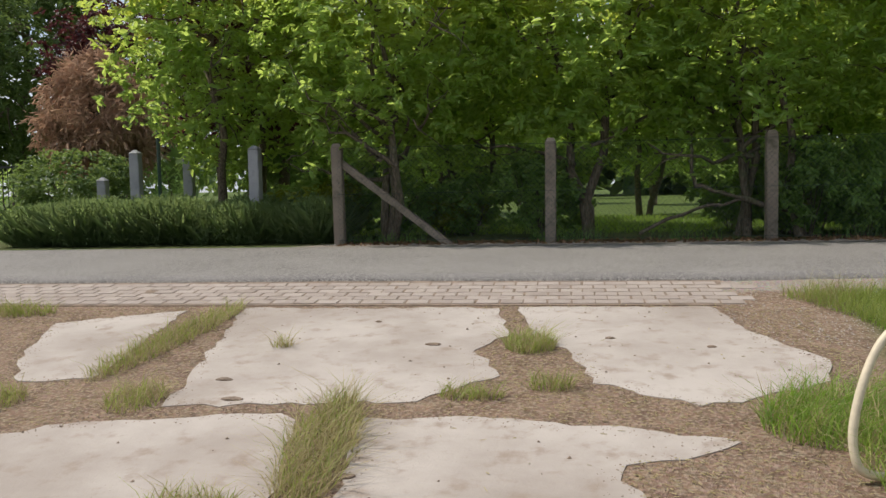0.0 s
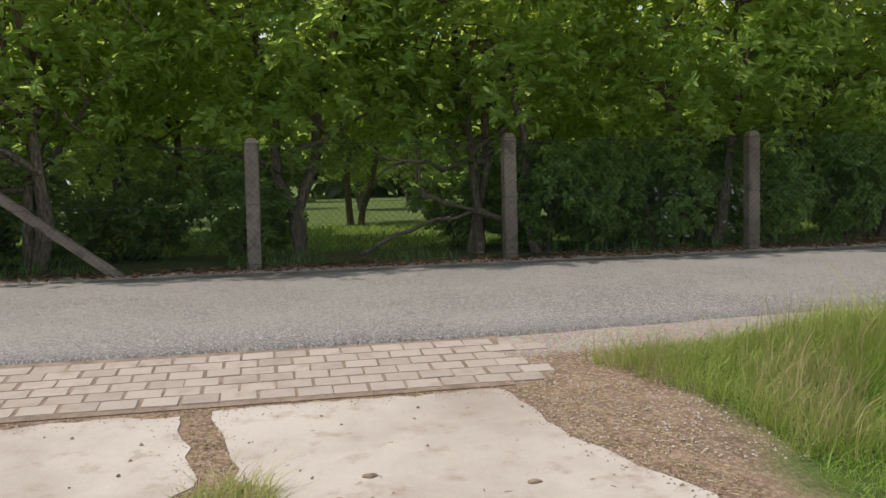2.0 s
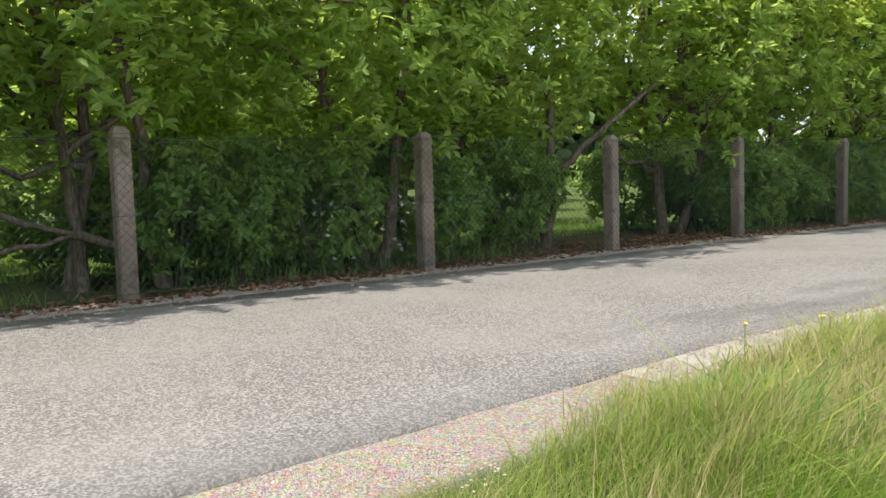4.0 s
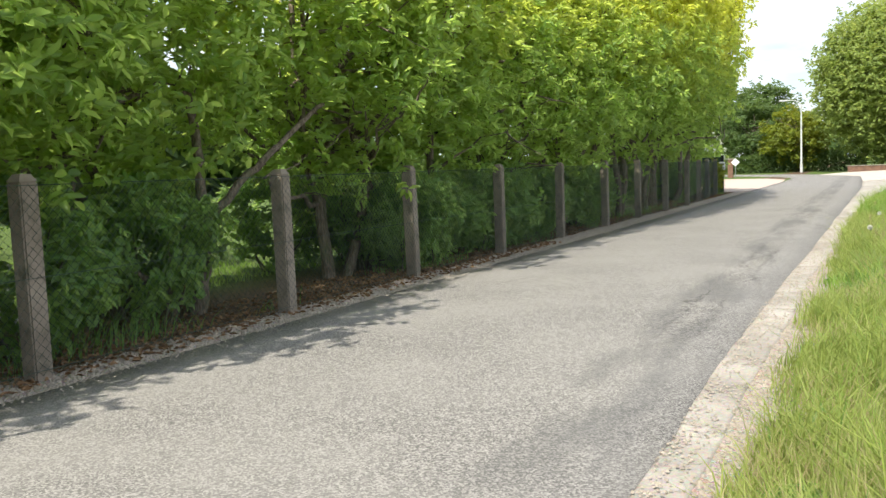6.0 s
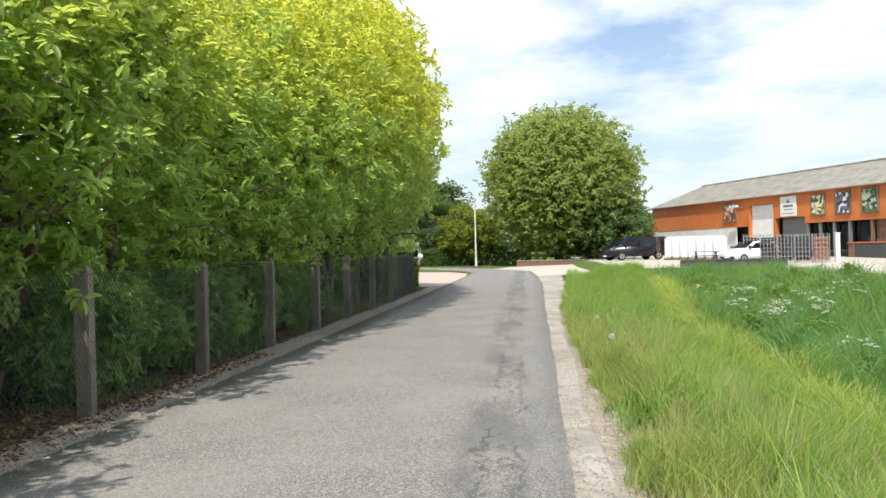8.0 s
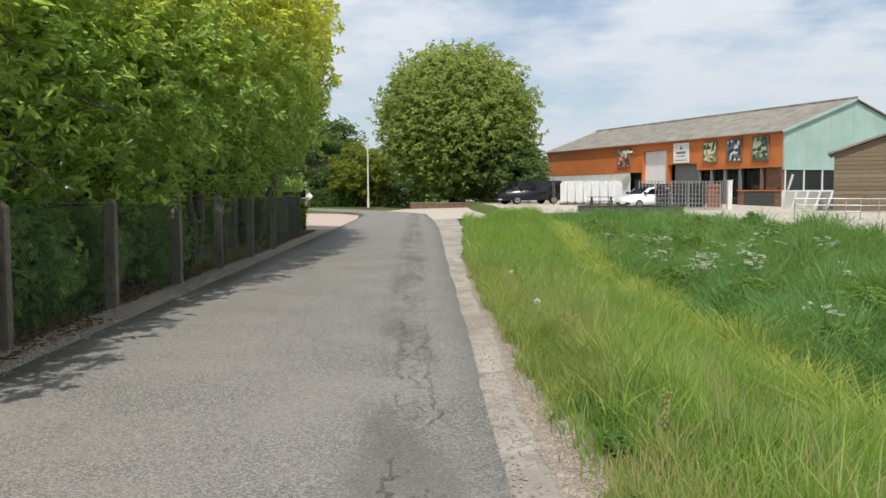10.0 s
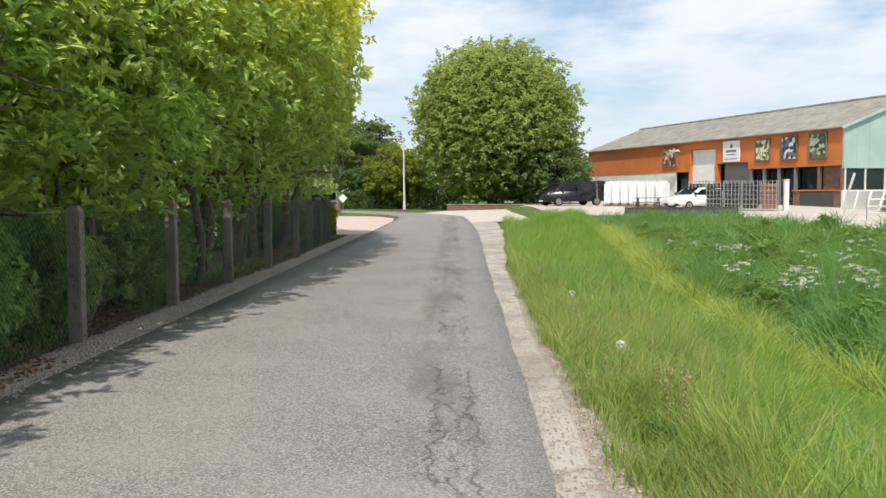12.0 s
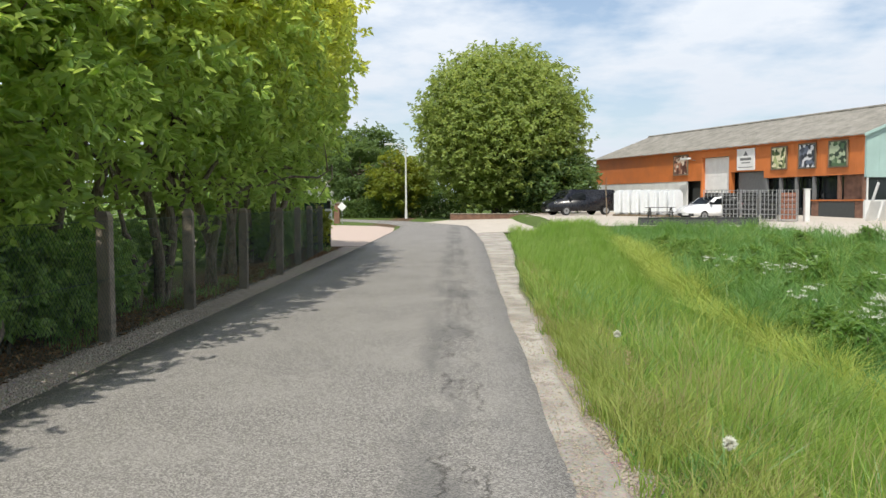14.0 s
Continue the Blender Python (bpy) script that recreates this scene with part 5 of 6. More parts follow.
for x, y, w, h in ((66.5, 4.4, 0.5, 1.35), (73.0, 5.4, 0.55, 1.25), (78.5, 4.9, 0.4, 1.5)):
    t = thing("gate_pillar", (x, y, -0.02), "brown brick gate pillar with a stone cap", "pillar", "forecourt pillars")
    part("shaft", boxed(-w / 2, w / 2, -w / 2, w / 2, -0.2, h, bevel=0.015), MAT["brickwall"], t)
    part("cap", boxed(-w / 2 - 0.06, w / 2 + 0.06, -w / 2 - 0.06, w / 2 + 0.06, h, h + 0.09, bevel=0.02), MAT["stone"], t)
t = thing("planter", (69.5, 4.9, 0.0), "terracotta planter with a green shrub", "planter")
part("pot", rod(bmesh.new(), (0, 0, 0), (0, 0, 0.6), 0.28, 0.42, 16), MAT["terracotta"], t)
pr = np.random.default_rng(47)
pp = unit(pr.normal(size=(300, 3))) * np.array([0.5, 0.5, 0.5]) + np.array([0, 0, 1.0])
part("plant", leaves("plant", pp, pr.normal(size=(300, 3)), 0.2, 0.1, MAT["leaf_dark"], pr), None, t)
t = thing("road_sign", (77.6, 4.4, 0.0), "small white diamond-shaped sign on a thin post", "sign")
part("post", rod(bmesh.new(), (0, 0, -0.1), (0, 0, 1.5), 0.025), MAT["steel"], t)
part("plate", box(bmesh.new(), -0.012, 0.012, -0.24, 0.24, -0.24, 0.24, bevel=0.004, m=Matrix.Translation((-0.04, 0, 1.25)) @ Matrix.Rotation(math.pi / 4, 4, 'X')), MAT["white"], t)

# ---- industrial building ----
FA = math.degrees(math.atan2(0.331, 0.942))
BZ = 0.28
shop = thing("warehouse", (69.3, -30.0, 0), "long warehouse with orange fascia, teal gable and grey roof", "building", rz=FA)
L, W, EAVE, RIDGE, FB = 35.0, 12.8, 5.78, 8.2, 3.2
# local axes: x along the front, -y into the building
front = bmesh.new()
for x0, x1, z0, z1 in ((-0.0, 9.5, FB, EAVE - 0.1), (9.5, 13.45, 3.75, EAVE - 0.1), (13.45, 17.2, 5.05, EAVE - 0.1), (17.2, L, FB, EAVE - 0.1)):
    box(front, x0, x1, -0.12, 0.0, z0, z1)
part("fascia", front, MAT["orange"], shop, "orange painted metal fascia")
part("gutter", boxed(-0.1, L + 0.1, 0.0, 0.16, EAVE - 0.14, EAVE + 0.02, bevel=0.03), MAT["orange"], shop)
rib_me = bpy.data.meshes.new("fascia_rib")
rb = boxed(-0.03, 0.03, 0.0, 0.006, FB + 0.02, EAVE - 0.16)
rb.to_mesh(rib_me)
rb.free()
rib_me.materials.append(MAT["orange"])
for i in range(70):
    x = 0.25 + 0.5 * i
    if x < L and not 9.5 < x < 17.3:
        ob = part("fascia_rib", rib_me, None, shop)
        ob.matrix_basis = pose(x, 0, 0)
back = bmesh.new()
box(back, 0, 4.6, -1.0, -0.85, BZ, FB)
box(back, 0, L, -1.12, -1.0, -0.2, FB)
box(back, L - 0.15, L, -W, 0, -0.2, EAVE - 0.1)
box(back, 0, L, -W, -W + 0.15, -0.2, EAVE - 0.1)
part("wall", back, MAT["darkgrey"], shop, "shaded recessed ground-floor wall")
white = bmesh.new()
box(white, 19.2, L, -0.15, -0.03, 0.1, FB)
part("white_wall", white, MAT["offwhite"], shop, "white ground-floor wall panels")
brk = bmesh.new()
box(brk, 0.05, 4.6, -0.14, -0.02, -0.1, 1.5)
part("plinth", brk, MAT["brickwall"], shop, "red-brown brick plinth")
part("plinth_panel", boxed(0.75, 3.9, -0.02, 0.02, 0.25, 1.42), MAT["darkgrey"], shop)
part("plinth_rail", boxed(0, 4.65, -0.04, 0.06, 1.5, 1.58), MAT["orange"], shop)
for x in (0.1, 2.2, 4.5, 6.2, 7.8, 9.3):
    part("column", boxed(x - 0.1, x + 0.1, -0.25, -0.05, -0.1, FB + 0.02), MAT["brickwall"] if x < 3 else MAT["grey"], shop)
for x0, x1, z0 in ((2.35, 4.4, 1.6), (4.65, 6.1, 1.0), (6.3, 7.7, 1.0), (7.9, 9.2, 1.0)):
    w = part("window", boxed(x0, x1, -0.72, -0.66, z0, FB - 0.1), MAT["glass"], shop, "dark reflective window")
    part("frame", boxed(x0, x1, -0.66, -0.62, z0 - 0.06, z0), MAT["grey"], w)
part("brick_pier", boxed(0.2, 2.1, -0.5, -0.4, 1.58, FB), MAT["brickwall"], shop)
door = part("roller_door", boxed(13.6, 17.05, -0.35, -0.28, BZ, 5.0), MAT["white"], shop, "white sectional roller door")
for i in range(9):
    part("slat", boxed(13.62, 17.03, -0.28, -0.262, BZ + 0.1 + 0.52 * i, BZ + 0.1 + 0.52 * i + 0.49, bevel=0.006), MAT["white"], door)
for x in (13.45, 17.12):
    part("door_jamb", boxed(x - 0.1, x + 0.1, -0.4, 0.02, -0.1, 5.08), MAT["orange"], shop)
gdoor = part("grey_door", boxed(9.7, 12.9, -0.5, -0.42, BZ, 3.72), MAT["grey"], shop, "grey roller door under the sign")
for i in range(6):
    part("slat", boxed(9.72, 12.88, -0.42, -0.405, BZ + 0.1 + 0.56 * i, BZ + 0.1 + 0.56 * i + 0.53, bevel=0.006), MAT["grey"], gdoor)
part("side_door", boxed(17.7, 18.9, -0.5, -0.42, BZ, 2.6), MAT["darkgrey"], shop)
# gable facing the lane
gab = prism(bmesh.new(), [(0, -0.2 + FB), (0, EAVE - 0.1), (-W / 2, RIDGE - 0.1), (-W, EAVE - 0.1), (-W, FB - 0.2)], 0, 0.14, Matrix.Rotation(math.pi / 2, 4, 'Z') @ Matrix.Rotation(0, 4, 'X'))
part("gable", gab, MAT["teal"], shop, "pale teal sheet-metal gable")
seams = bmesh.new()
for i in range(1, 12):
    y = -W * i / 12
    z1 = EAVE + (RIDGE - EAVE) * (1 - abs(y + W / 2) / (W / 2)) - 0.2
    box(seams, -0.155, -0.14, y - 0.02, y + 0.02, FB, z1)
part("gable_seam", seams, MAT["teal"], shop)
glz = part("gable_window", boxed(-0.02, 0.04, -W, -0.15, 1.55, FB - 0.2), MAT["glass"], shop, "dark strip window under the gable")
for i in range(8):
    part("mullion", boxed(-0.1, -0.02, -0.2 - 1.7 * i - 0.05, -0.2 - 1.7 * i + 0.05, 1.55, FB - 0.2), MAT["offwhite"], glz)
part("gable_base", boxed(-0.1, 0.05, -W, 0, -0.2, 1.55), MAT["offwhite"], shop)
for s in (0, 1):
    rf = bmesh.new()
    y0, y1 = (0.3, -W / 2) if s == 0 else (-W - 0.3, -W / 2)
    n = 70
    top, low = [], []
    for i in range(n + 1):
        x = -0.35 + (L + 0.7) * i / n
        dz = 0.035 if i % 2 else 0.0
        top.append((rf.verts.new((x, y0, EAVE - 0.06 + dz)), rf.verts.new((x, y1, RIDGE + dz))))
        low.append((rf.verts.new((x, y0, EAVE - 0.12 + dz)), rf.verts.new((x, y1, RIDGE - 0.06 + dz))))
    for i in range(n):
        rf.faces.new((top[i][0], top[i + 1][0], top[i + 1][1], top[i][1]))
        rf.faces.new((low[i][0], low[i][1], low[i + 1][1], low[i + 1][0]))
        rf.faces.new((top[i][0], low[i][0], low[i + 1][0], top[i + 1][0]))
    for i in (0, n):
        rf.faces.new((top[i][0], top[i][1], low[i][1], low[i][0]))
    bmesh.ops.recalc_face_normals(rf, faces=rf.faces[:])
    part("roof", rf, MAT["roof"], shop, "weathered corrugated fibre-cement roof")
part("ridge_cap", rod(bmesh.new(), (-0.35, -W / 2, RIDGE + 0.03), (L + 0.35, -W / 2, RIDGE + 0.03), 0.12, sides=8), MAT["roof"], shop)
part("verge_board", prism(bmesh.new(), [(0.34, EAVE - 0.2), (0.34, EAVE - 0.02), (-W / 2, RIDGE + 0.02), (-W / 2, RIDGE - 0.18)], 0.3, 0.36, Matrix.Rotation(math.pi / 2, 4, 'Z')), MAT["teal"], shop)

# picture panels: soft shapes of produce
def picture_material(name, a, b, c, scale):
    k = Nodes(name)
    v = k.voronoi(scale, out="Color")
    bw = k.n.new("ShaderNodeRGBToBW")
    k.l.new(v, bw.inputs[0])
    col = k.mix(k.ramp(bw.outputs[0], 0.35, 0.5), a, b)
    col = k.mix(k.ramp(bw.outputs[0], 0.56, 0.66), col, c)
    return k.finish(col, 0.5)


PICS = [(18.95, 21.05, 3.72, 5.45, (0.10, 0.04, 0.03), (0.42, 0.20, 0.13), (0.65, 0.55, 0.45)),
        (6.98, 8.62, 3.75, 5.42, (0.05, 0.08, 0.03), (0.35, 0.40, 0.18), (0.66, 0.62, 0.42)),
        (4.15, 5.84, 3.72, 5.48, (0.03, 0.035, 0.045), (0.13, 0.15, 0.2), (0.62, 0.63, 0.66)),
        (1.32, 3.02, 3.70, 5.50, (0.03, 0.05, 0.03), (0.08, 0.15, 0.07), (0.38, 0.45, 0.3))]
for i, (x0, x1, z0, z1, ca, cb, cc) in enumerate(PICS):
    m = pose(69.3, -30.0, 0, 0, 0, FA)
    t = thing("picture_panel", (69.3, -30.0, 0), ("brown", "pale green", "blue and white", "dark green")[i] + " produce picture in a brown frame on the fascia", "sign", "fascia pictures", rz=FA)
    part("picture", boxed(x0 + 0.1, x1 - 0.1, 0.03, 0.09, z0 + 0.1, z1 - 0.1), picture_material("picture", ca, cb, cc, 3.8), t)
    for a in ((x0, x1, z0, z0 + 0.1), (x0, x1, z1 - 0.1, z1), (x0, x0 + 0.1, z0 + 0.1, z1 - 0.1), (x1 - 0.1, x1, z0 + 0.1, z1 - 0.1)):
        part("frame", boxed(a[0], a[1], 0.018, 0.12, a[2], a[3], bevel=0.01), MAT["wood"], t)
t = thing("name_board", (69.3, -30.0, 0), "white company board with grey emblem and lettering bars", "sign", rz=FA)
part("board", boxed(10.45, 12.52, 0.02, 0.09, 3.85, 5.5, bevel=0.01), MAT["white"], t)
part("emblem", prism(bmesh.new(), [(11.2, 4.95), (11.75, 4.95), (11.48, 5.3)], 0.09, 0.096), MAT["grey"], t)
part("lettering", boxed(10.85, 12.1, 0.09, 0.096, 4.6, 4.8), MAT["grey"], t)
part("small_lettering", boxed(10.95, 12.0, 0.09, 0.096, 4.38, 4.46), MAT["grey"], t)
part("rule", boxed(10.7, 12.3, 0.09, 0.096, 4.05, 4.11), MAT["grey"], t)
t = thing("wall_lamp", (69.3, -30.0, 0), "white floodlight on a bracket at the fascia", "lamp", rz=FA)
part("bracket", rod(bmesh.new(), (18.0, 0.0, 4.9), (18.0, 0.7, 5.0), 0.03), MAT["steel"], t)
part("head", boxed(17.7, 18.9, 0.6, 0.95, 4.95, 5.12, bevel=0.05), MAT["white"], t)
t = thing("lean_plank", (66.6, -28.85, 0.27), "pale plank leaning against the corner", "plank", rz=FA)
part("board", box(bmesh.new(), -0.09, 0.09, -0.03, 0.03, 0, 2.5, bevel=0.01, m=pose(0, 0, 0, 0, -22, 0)), MAT["offwhite"], t)
for i in range(6):
    t = thing("white_sheet", (66.1 - 0.36 * i, -28.9 - 0.62 * i, 0.27), "white plastic sheet leaning under the strip window", "sheet", "leaning sheets", rz=FA - 90)
    part("panel", box(bmesh.new(), -0.42, 0.42, -0.02, 0.02, 0, 1.28, bevel=0.01, m=pose(0, 0, 0, 18 + i, 0, 0)), MAT["offwhite"], t)


# ---- yard things ----
def wheel(parent, x, y, r, width):
    w = part("wheel", rod(bmesh.new(), (x, y - width / 2, r), (x, y + width / 2, r), r, sides=24), MAT["rubber"], parent)
    s = 1 if y > 0 else -1
    part("rim", rod(bmesh.new(), (x, y + s * width * 0.42, r), (x, y + s * width * 0.54, r), r * 0.66, sides=16), MAT["steel"], w)
    part("hub", rod(bmesh.new(), (x, y + s * width * 0.5, r), (x, y + s * width * 0.58, r), r * 0.18, sides=10), MAT["darkgrey"], w)


def shell(outline, half, tuck, bevel):
    """A vehicle body: side outline, narrower towards the roof."""
    bm = prism(bmesh.new(), outline, -half, half)
    zs = [v.co.z for v in bm.verts]
    zm, zt = min(zs) + 0.45 * (max(zs) - min(zs)), max(zs)
    for v in bm.verts:
        if v.co.z > zm:
            v.co.y *= 1 - tuck * (v.co.z - zm) / (zt - zm)
    bmesh.ops.bevel(bm, geom=bm.edges[:], offset=bevel, segments=3, affect='EDGES')
    for f in bm.faces:
        f.smooth = True
    return bm


def vehicle(name, at, rz, label, paint, outline, side_glass, windscreen, half, tuck, wheels, rad, lamp, tail):
    t = thing(name, at, label, name.split("_")[-1], rz=rz)
    part("body", shell(outline, half, tuck, 0.05), MAT[paint], t)
    for s in (-1, 1):
        for g in side_glass:
            zs = [p[1] for p in outline]
            zm, zt = min(zs) + 0.45 * (max(zs) - min(zs)), max(zs)
            bm = bmesh.new()
            vs = []
            for x, z in g:
                vs.append(bm.verts.new((x, s * (half * (1 - tuck * max(0, z - zm) / (zt - zm)) + 0.006), z)))
            bm.faces.new(vs if s < 0 else vs[::-1])
            bmesh.ops.solidify(bm, geom=bm.faces[:], thickness=0.015)
            part("side_window", bm, MAT["glass"], t)
    (xa, za), (xb, zb) = windscreen
    hw = half * (1 - tuck * 0.55) - 0.10
    bm = bmesh.new()
    nx_, nz_ = (zb - za), (xa - xb)
    q = math.hypot(nx_, nz_)
    ox, oz = 0.012 * nx_ / q, 0.012 * nz_ / q
    vs = [bm.verts.new(p) for p in ((xa + ox, -hw, za + oz), (xa + ox, hw, za + oz), (xb + ox, hw * 0.9, zb + oz), (xb + ox, -hw * 0.9, zb + oz))]
    bm.faces.new(vs)
    bmesh.ops.solidify(bm, geom=bm.faces[:], thickness=0.015)
    part("windscreen", bm, MAT["glass"], t)
    for x in wheels:
        for s in (-1, 1):
            wheel(t, x, s * (half - 0.10), rad, 0.22)
    for s in (-1, 1):
        part("headlight", boxed(lamp[0] - 0.12, lamp[0] + 0.05, s * half * 0.80 - 0.17, s * half * 0.80 + 0.17, lamp[1] - 0.10, lamp[1] + 0.10, bevel=0.05), MAT["lampglass"], t)
        part("tail_light", boxed(tail[0] - 0.05, tail[0] + 0.06, s * half * 0.88 - 0.09, s * half * 0.88 + 0.09, tail[1] - 0.16, tail[1] + 0.16, bevel=0.03), MAT["redlens"], t)
        part("mirror", boxed(lamp[0] - 1.15, lamp[0] - 0.98, s * (half + 0.02) - 0.1, s * (half + 0.02) + 0.1, za + 0.02, za + 0.18, bevel=0.03), MAT["black"], t)
    part("bumper", boxed(lamp[0] - 0.05, lamp[0] + 0.16, -half * 0.86, half * 0.86, 0.28, 0.5, bevel=0.05), MAT["black"], t)
    part("number_plate", boxed(lamp[0] + 0.155, lamp[0] + 0.172, -0.26, 0.26, 0.34, 0.45), MAT["offwhite"], t)
    return t


vehicle("white_car", (67.6, -19.75, gz(67.6, -19.75) + 0.02), 118, "small white hatchback parked in the yard", "carpaint",
        [(-1.95, 0.30), (-1.98, 0.75), (-1.86, 1.05), (-1.55, 1.42), (-0.6, 1.49), (0.25, 1.42), (0.98, 0.98), (1.75, 0.84), (1.98, 0.62), (1.96, 0.28)],
        [[(-1.40, 1.02), (-1.25, 1.32), (-0.62, 1.38), (-0.55, 0.98)], [(-0.47, 0.98), (-0.53, 1.38), (0.16, 1.34), (0.70, 0.98)]],
        ((0.98, 0.98), (0.25, 1.42)), 0.85, 0.16, (-1.22, 1.28), 0.31, (1.84, 0.70), (-1.93, 0.88))
vehicle("black_van", (81.5, -13.7, gz(81.5, -13.7) + 0.02), 116, "black panel van parked under the walnut", "vanpaint",
        [(-2.6, 0.32), (-2.62, 1.2), (-2.5, 1.88), (-2.2, 1.97), (0.9, 1.97), (1.25, 1.88), (1.95, 1.22), (2.5, 1.02), (2.66, 0.75), (2.64, 0.3)],
        [[(0.1, 1.2), (0.1, 1.72), (1.0, 1.70), (1.55, 1.2)]],
        ((1.95, 1.24), (1.25, 1.86)), 0.95, 0.12, (-1.6, 1.72), 0.34, (2.5, 0.90), (-2.58, 1.1)).scale = (1.1, 1.08, 1.0)

# row of white bulk containers
for i in range(7):
    f = i / 6
    x, y = 76.2 + (72.6 - 76.2) * f, -15.9 - 3.0 * f
    t = thing("bulk_container", (x, y, gz(x, y) + 0.015), "tall white plastic bulk container on a pallet", "container", "white containers", rz=38)
    part("pallet", boxed(-0.34, 0.34, -0.5, 0.5, 0, 0.14, bevel=0.01), MAT["wood"], t)
    part("tank", boxed(-0.30, 0.30, -0.5, 0.5, 0.14, 1.78, bevel=0.10), MAT["tank"], t)
    part("lid", boxed(-0.2, 0.2, -0.3, 0.3, 1.77, 1.86, bevel=0.03), MAT["tank"], t)
    for q in (-0.17, 0.17):
        part("rib", boxed(q - 0.03, q + 0.03, 0.49, 0.53, 0.3, 1.65, bevel=0.01), MAT["tank"], t)

# steel cages with crates
for i in range(5):
    f = i / 4
    x, y = 67.6 + (65.5 - 67.6) * f, -19.9 - 3.9 * f
    t = thing("steel_cage", (x, y, gz(x, y) + 0.015), "tall galvanised steel cage rack full of " + ("red" if i == 4 else "black") + " crates", "cage", "steel cages", rz=-28)
    for a in (-0.45, 0.45):
        for b in (-0.4, 0.4):
            part("upright", boxed(b - 0.025, b + 0.025, a - 0.025, a + 0.025, 0, 1.9), MAT["steel"], t)
    for j in range(7):
        part("rail", boxed(-0.425, -0.395, -0.45, 0.45, 0.1 + 0.29 * j, 0.13 + 0.29 * j), MAT["steel"], t)
    for j in (-0.22, 0.0, 0.22):
        part("bar", boxed(-0.43, -0.40, j - 0.022, j + 0.022, 0.1, 1.86), MAT["steel"], t)
    for j in range(5):
        part("crate", boxed(-0.36, 0.36, -0.41, 0.41, 0.14 + 0.32 * j, 0.42 + 0.32 * j, bevel=0.02), MAT["terracotta"] if i == 4 else MAT["black"], t)
t = thing("white_post", (65.3, -24.75, 0.27), "thick white painted post beside the cages", "post")
part("shaft", boxed(-0.15, 0.15, -0.15, 0.15, -0.1, 1.9, bevel=0.03), MAT["offwhite"], t)
part("cap", boxed(-0.18, 0.18, -0.18, 0.18, 1.9, 1.96, bevel=0.015), MAT["offwhite"], t)
for x, y, l, rz in ((70.6, -17.4, 1.9, 86),):
    t = thing("picnic_table", (x, y, gz(x, y)), "dark weathered wooden picnic table in the yard", "table", "picnic tables", rz=rz)
    for j in range(4):
        part("top_board", boxed(-l / 2, l / 2, -0.36 + 0.18 * j, -0.2 + 0.18 * j, 0.72, 0.76, bevel=0.006), MAT["darkgrey"], t)
    for s in (-1, 1):
        part("bench", boxed(-l / 2, l / 2, s * 0.7 - 0.13, s * 0.7 + 0.13, 0.42, 0.46, bevel=0.006), MAT["darkgrey"], t)
        for q in (-1, 1):
            part("leg", rod(bmesh.new(), (s * l * 0.36, q * 0.62, 0), (s * l * 0.36, q * 0.2, 0.73), 0.04, sides=4), MAT["darkgrey"], t)
        part("crossbeam", boxed(s * l * 0.36 - 0.03, s * l * 0.36 + 0.03, -0.72, 0.72, 0.36, 0.42), MAT["darkgrey"], t)
t = thing("trough_edge", (59.6, -13.6, 0.27), "low dark timber edging between meadow and yard", "edging", rz=-104)
part("beam", boxed(0, 6.0, -0.12, 0.12, -0.2, 0.38, bevel=0.02), MAT["darkgrey"], t)
part("top_board", boxed(0, 6.0, -0.15, 0.15, 0.38, 0.43, bevel=0.01), MAT["darkgrey"], t)
# thin stake with a young tree
for x, y, h in ((80.0, -15.6, 2.9), (74.5, -14.6, 2.2)):
    t = thing("tree_stake", (x, y, gz(x, y)), "thin weathered wooden stake at the yard's edge", "stake", "stakes")
    part("stake", rod(bmesh.new(), (0, 0, -0.2), (0.05, 0.1, h), 0.03, 0.022, 8), MAT["wood"], t)
    part("tie", rod(bmesh.new(), (0.02, 0.06, h * 0.62), (0.03, 0.07, h * 0.66), 0.045, sides=8), MAT["black"], t)

# wooden shed
t = thing("wooden_shed", (58.2, -28.2, 0.27), "weathered brown boarded shed with a shallow gable roof", "shed", rz=-28)
for i in range(14):
    part("board", boxed(-0.03, 0.0, -5.6, 0.0, 0.05 + 0.24 * i, 0.05 + 0.24 * i + 0.225, bevel=0.006), MAT["wood"], t)
part("gable_cladding", prism(bmesh.new(), [(0, 3.38), (-2.8, 4.35), (-5.6, 3.38)], -0.0, 0.03, Matrix.Rotation(math.pi / 2, 4, 'Z')), MAT["wood"], t)
part("body", boxed(0.0, 5.0, -5.58, -0.02, 0, 3.4), MAT["wood"], t)
for s in (0, 1):
    ya, yb = (0.35, -2.8) if s == 0 else (-5.95, -2.8)
    part("roof", prism(bmesh.new(), [(ya, 3.3), (ya, 3.42), (yb, 4.52), (yb, 4.40)], -5.2, 0.3, Matrix.Rotation(math.pi / 2, 4, 'Z')), MAT["roof"], t)

# galvanised barriers
for x, y, rz in ((46.3, -20.6, -112), (44.6, -22.0, -100), (43.2, -23.2, -112)):
    t = thing("steel_barrier", (x, y, gz(x, y)), "galvanised tube barrier standing at the meadow's edge", "barrier", "barriers", rz=rz)
    for z in (0.35, 0.62, 0.9):
        part("rail", rod(bmesh.new(), (0, 0, z), (2.6, 0, z), 0.022), MAT["steel"], t)
    for q in (0, 1.3, 2.6):
        part("upright", rod(bmesh.new(), (q, 0, -0.1), (q, 0, 0.92), 0.024), MAT["steel"], t)

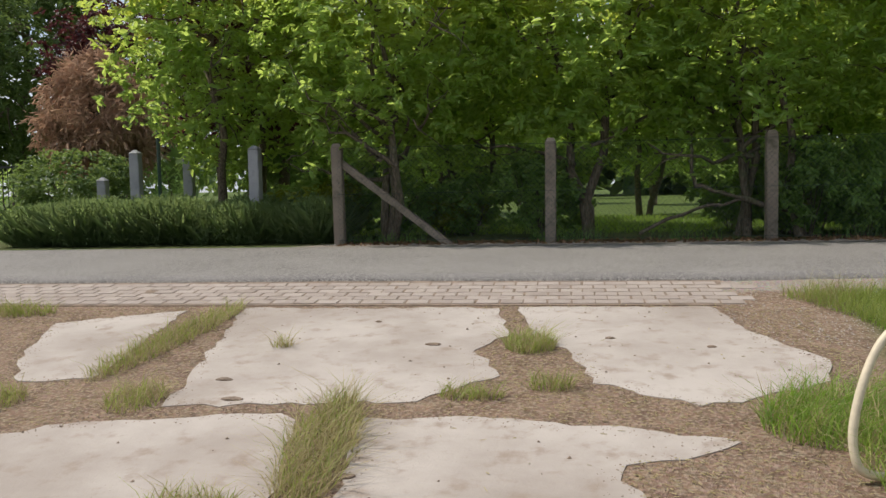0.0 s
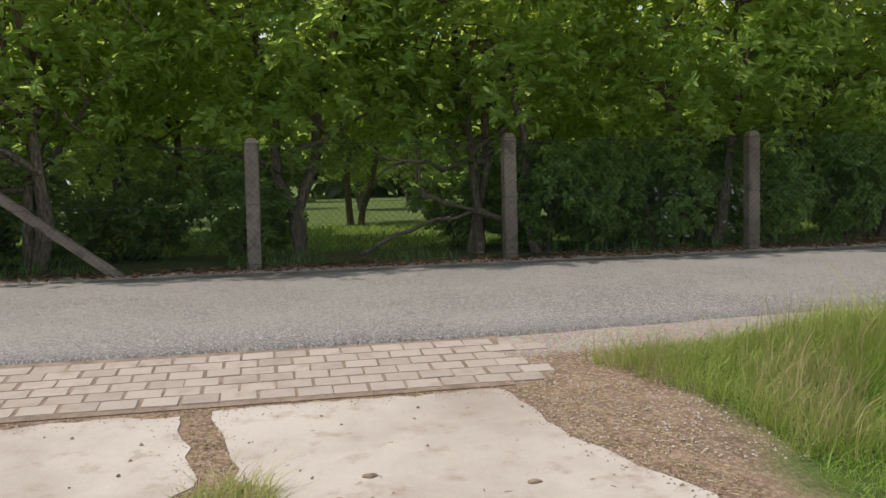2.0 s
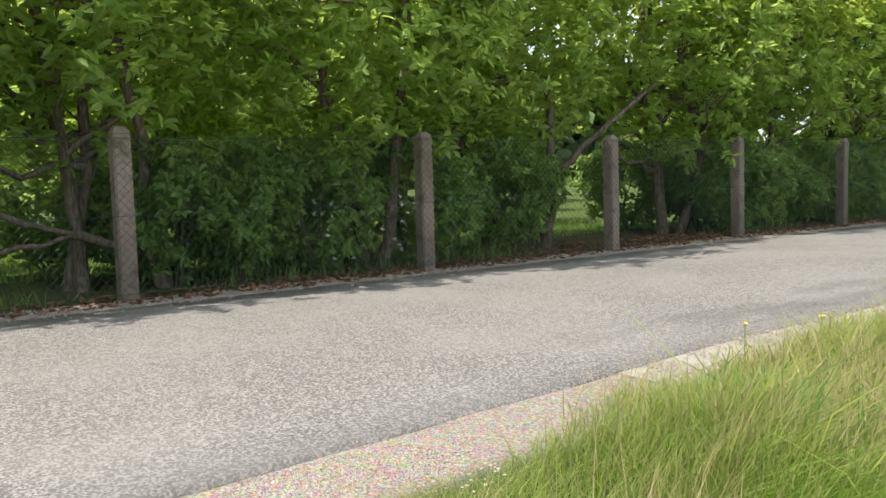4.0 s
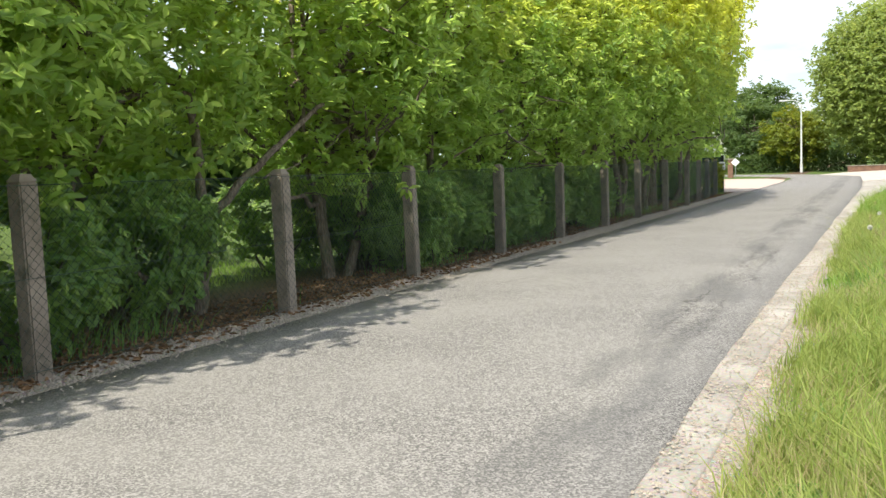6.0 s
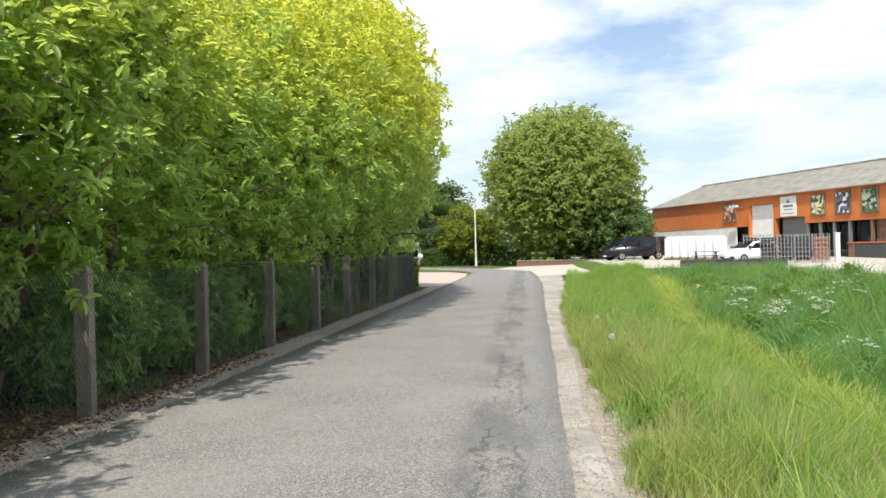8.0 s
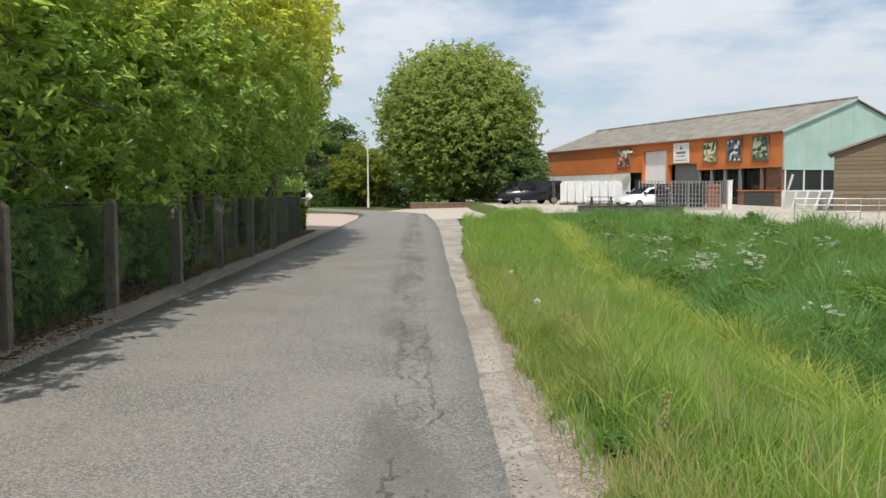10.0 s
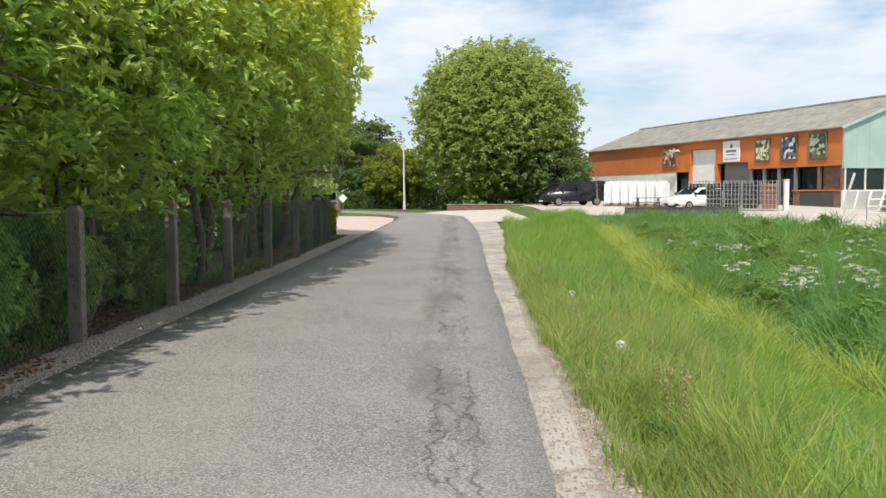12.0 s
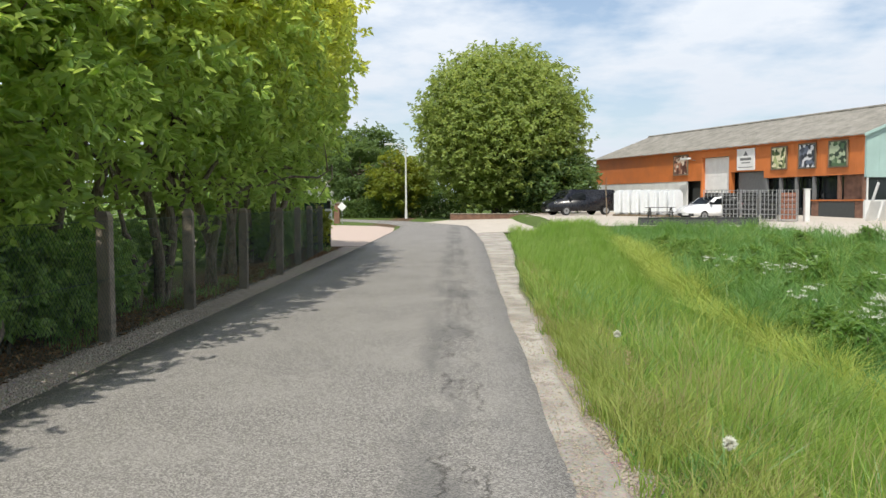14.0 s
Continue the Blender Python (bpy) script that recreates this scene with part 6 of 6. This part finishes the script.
# ---- flowers and weeds ----
fr = np.random.default_rng(90)
for i in range(34):
    x = fr.uniform(14, 40)
    y = float(DITCH(x)) - 0.5 - fr.uniform(0, 1) ** 1.3 * 3.8
    if i < 12:
        x, y = 24.6 + fr.normal() * 0.5, -9.5 + fr.normal() * 0.35
    h = fr.uniform(0.55, 0.85)
    t = thing("cow_parsley", (x, y, gz(x, y)), "white-flowered cow parsley among the tall grass", "flower", "white umbels")
    part("stem", tubes("stem", [(bent((0, 0, -0.05), (0.05, 0.03, h), fr, 0.05, 5), np.full(5, 0.006))], MAT["grass_deep"], 5), None, t)
    hub = np.array([0.05, 0.03, h]) + fr.normal(size=(7, 3)) * np.array([0.10, 0.10, 0.05])
    part("ray", tubes("ray", [(np.array([(0.04, 0.025, h * 0.75), q]), [0.004, 0.002]) for q in hub], MAT["weed"], 4), None, t)["kind"] = "stuff"
    c = np.repeat(hub, 22, 0) + fr.normal(size=(154, 3)) * np.array([0.026, 0.026, 0.008])
    part("umbel", leaves("umbel", c, fr.normal(size=(154, 3)) * np.array([1, 1, 0.25]), 0.016, 0.013, MAT["blossom"], fr), None, t, "white flower head")["kind"] = "stuff"
for x, y in ((18.75, -5.35), (22.6, -5.5)):
    t = thing("dandelion_clock", (x, y, gz(x, y)), "white dandelion seed head on a thin stalk", "flower", "dandelions")
    part("stalk", rod(bmesh.new(), (0, 0, 0), (0, 0, 0.36), 0.004, sides=5), MAT["grass_pale"], t)
    d = unit(fr.normal(size=(420, 3)))
    part("seed_head", leaves("seed_head", np.array([0, 0, 0.37]) + d * 0.004, d, 0.034, 0.006, MAT["blossom"], fr, 0.0), None, t, "fluffy white seed ball")
for x, y in ((17.35, -5.5), (17.75, -5.6), (17.5, -5.42), (18.0, -5.48), (21.3, -5.35), (14.4, -5.5), (26.0, -5.45)):
    h = fr.uniform(0.36, 0.52)
    t = thing("dock_weed", (x, y, gz(x, y)), "brown seeding dock stalk at the verge's edge", "weed", "dock weeds")
    part("stalk", rod(bmesh.new(), (0, 0, -0.02), (fr.normal() * 0.06, fr.normal() * 0.06, h), 0.006, 0.003, 6), MAT["grass_olive"], t)
    c = np.column_stack([fr.normal(size=90) * 0.011, fr.normal(size=90) * 0.011, fr.uniform(0.4, 1.0, 90) * h])
    part("seed_spike", leaves("seed_spike", c, fr.normal(size=(90, 3)), 0.022, 0.012, MAT["grass_dry"], fr), None, t)["kind"] = "stuff"
    part("leaf", leaves("leaf", np.tile(np.array([[0, 0, 0.03]]), (7, 1)), fr.normal(size=(7, 3)) * np.array([1, 1, 0.2]) + np.array([0, 0, 0.6]), 0.24, 0.05, MAT["weed"], fr, 0.5), None, t)
for x, y in ((7.45, -5.35), (7.0, -5.25), (8.6, -5.5)):
    t = thing("buttercup", (x, y, gz(x, y)), "small yellow buttercup in the verge grass", "flower", "buttercups")
    part("stalk", rod(bmesh.new(), (0, 0, 0), (0, 0, 0.36), 0.0025, sides=5), MAT["grass"], t)
    a = np.arange(5) * 1.2566
    part("petal", leaves("petal", np.tile(np.array([[0, 0, 0.36]]), (5, 1)), np.column_stack([np.cos(a), np.sin(a), np.full(5, 0.4)]), 0.018, 0.016, MAT["petal"], fr, 0.0), None, t)
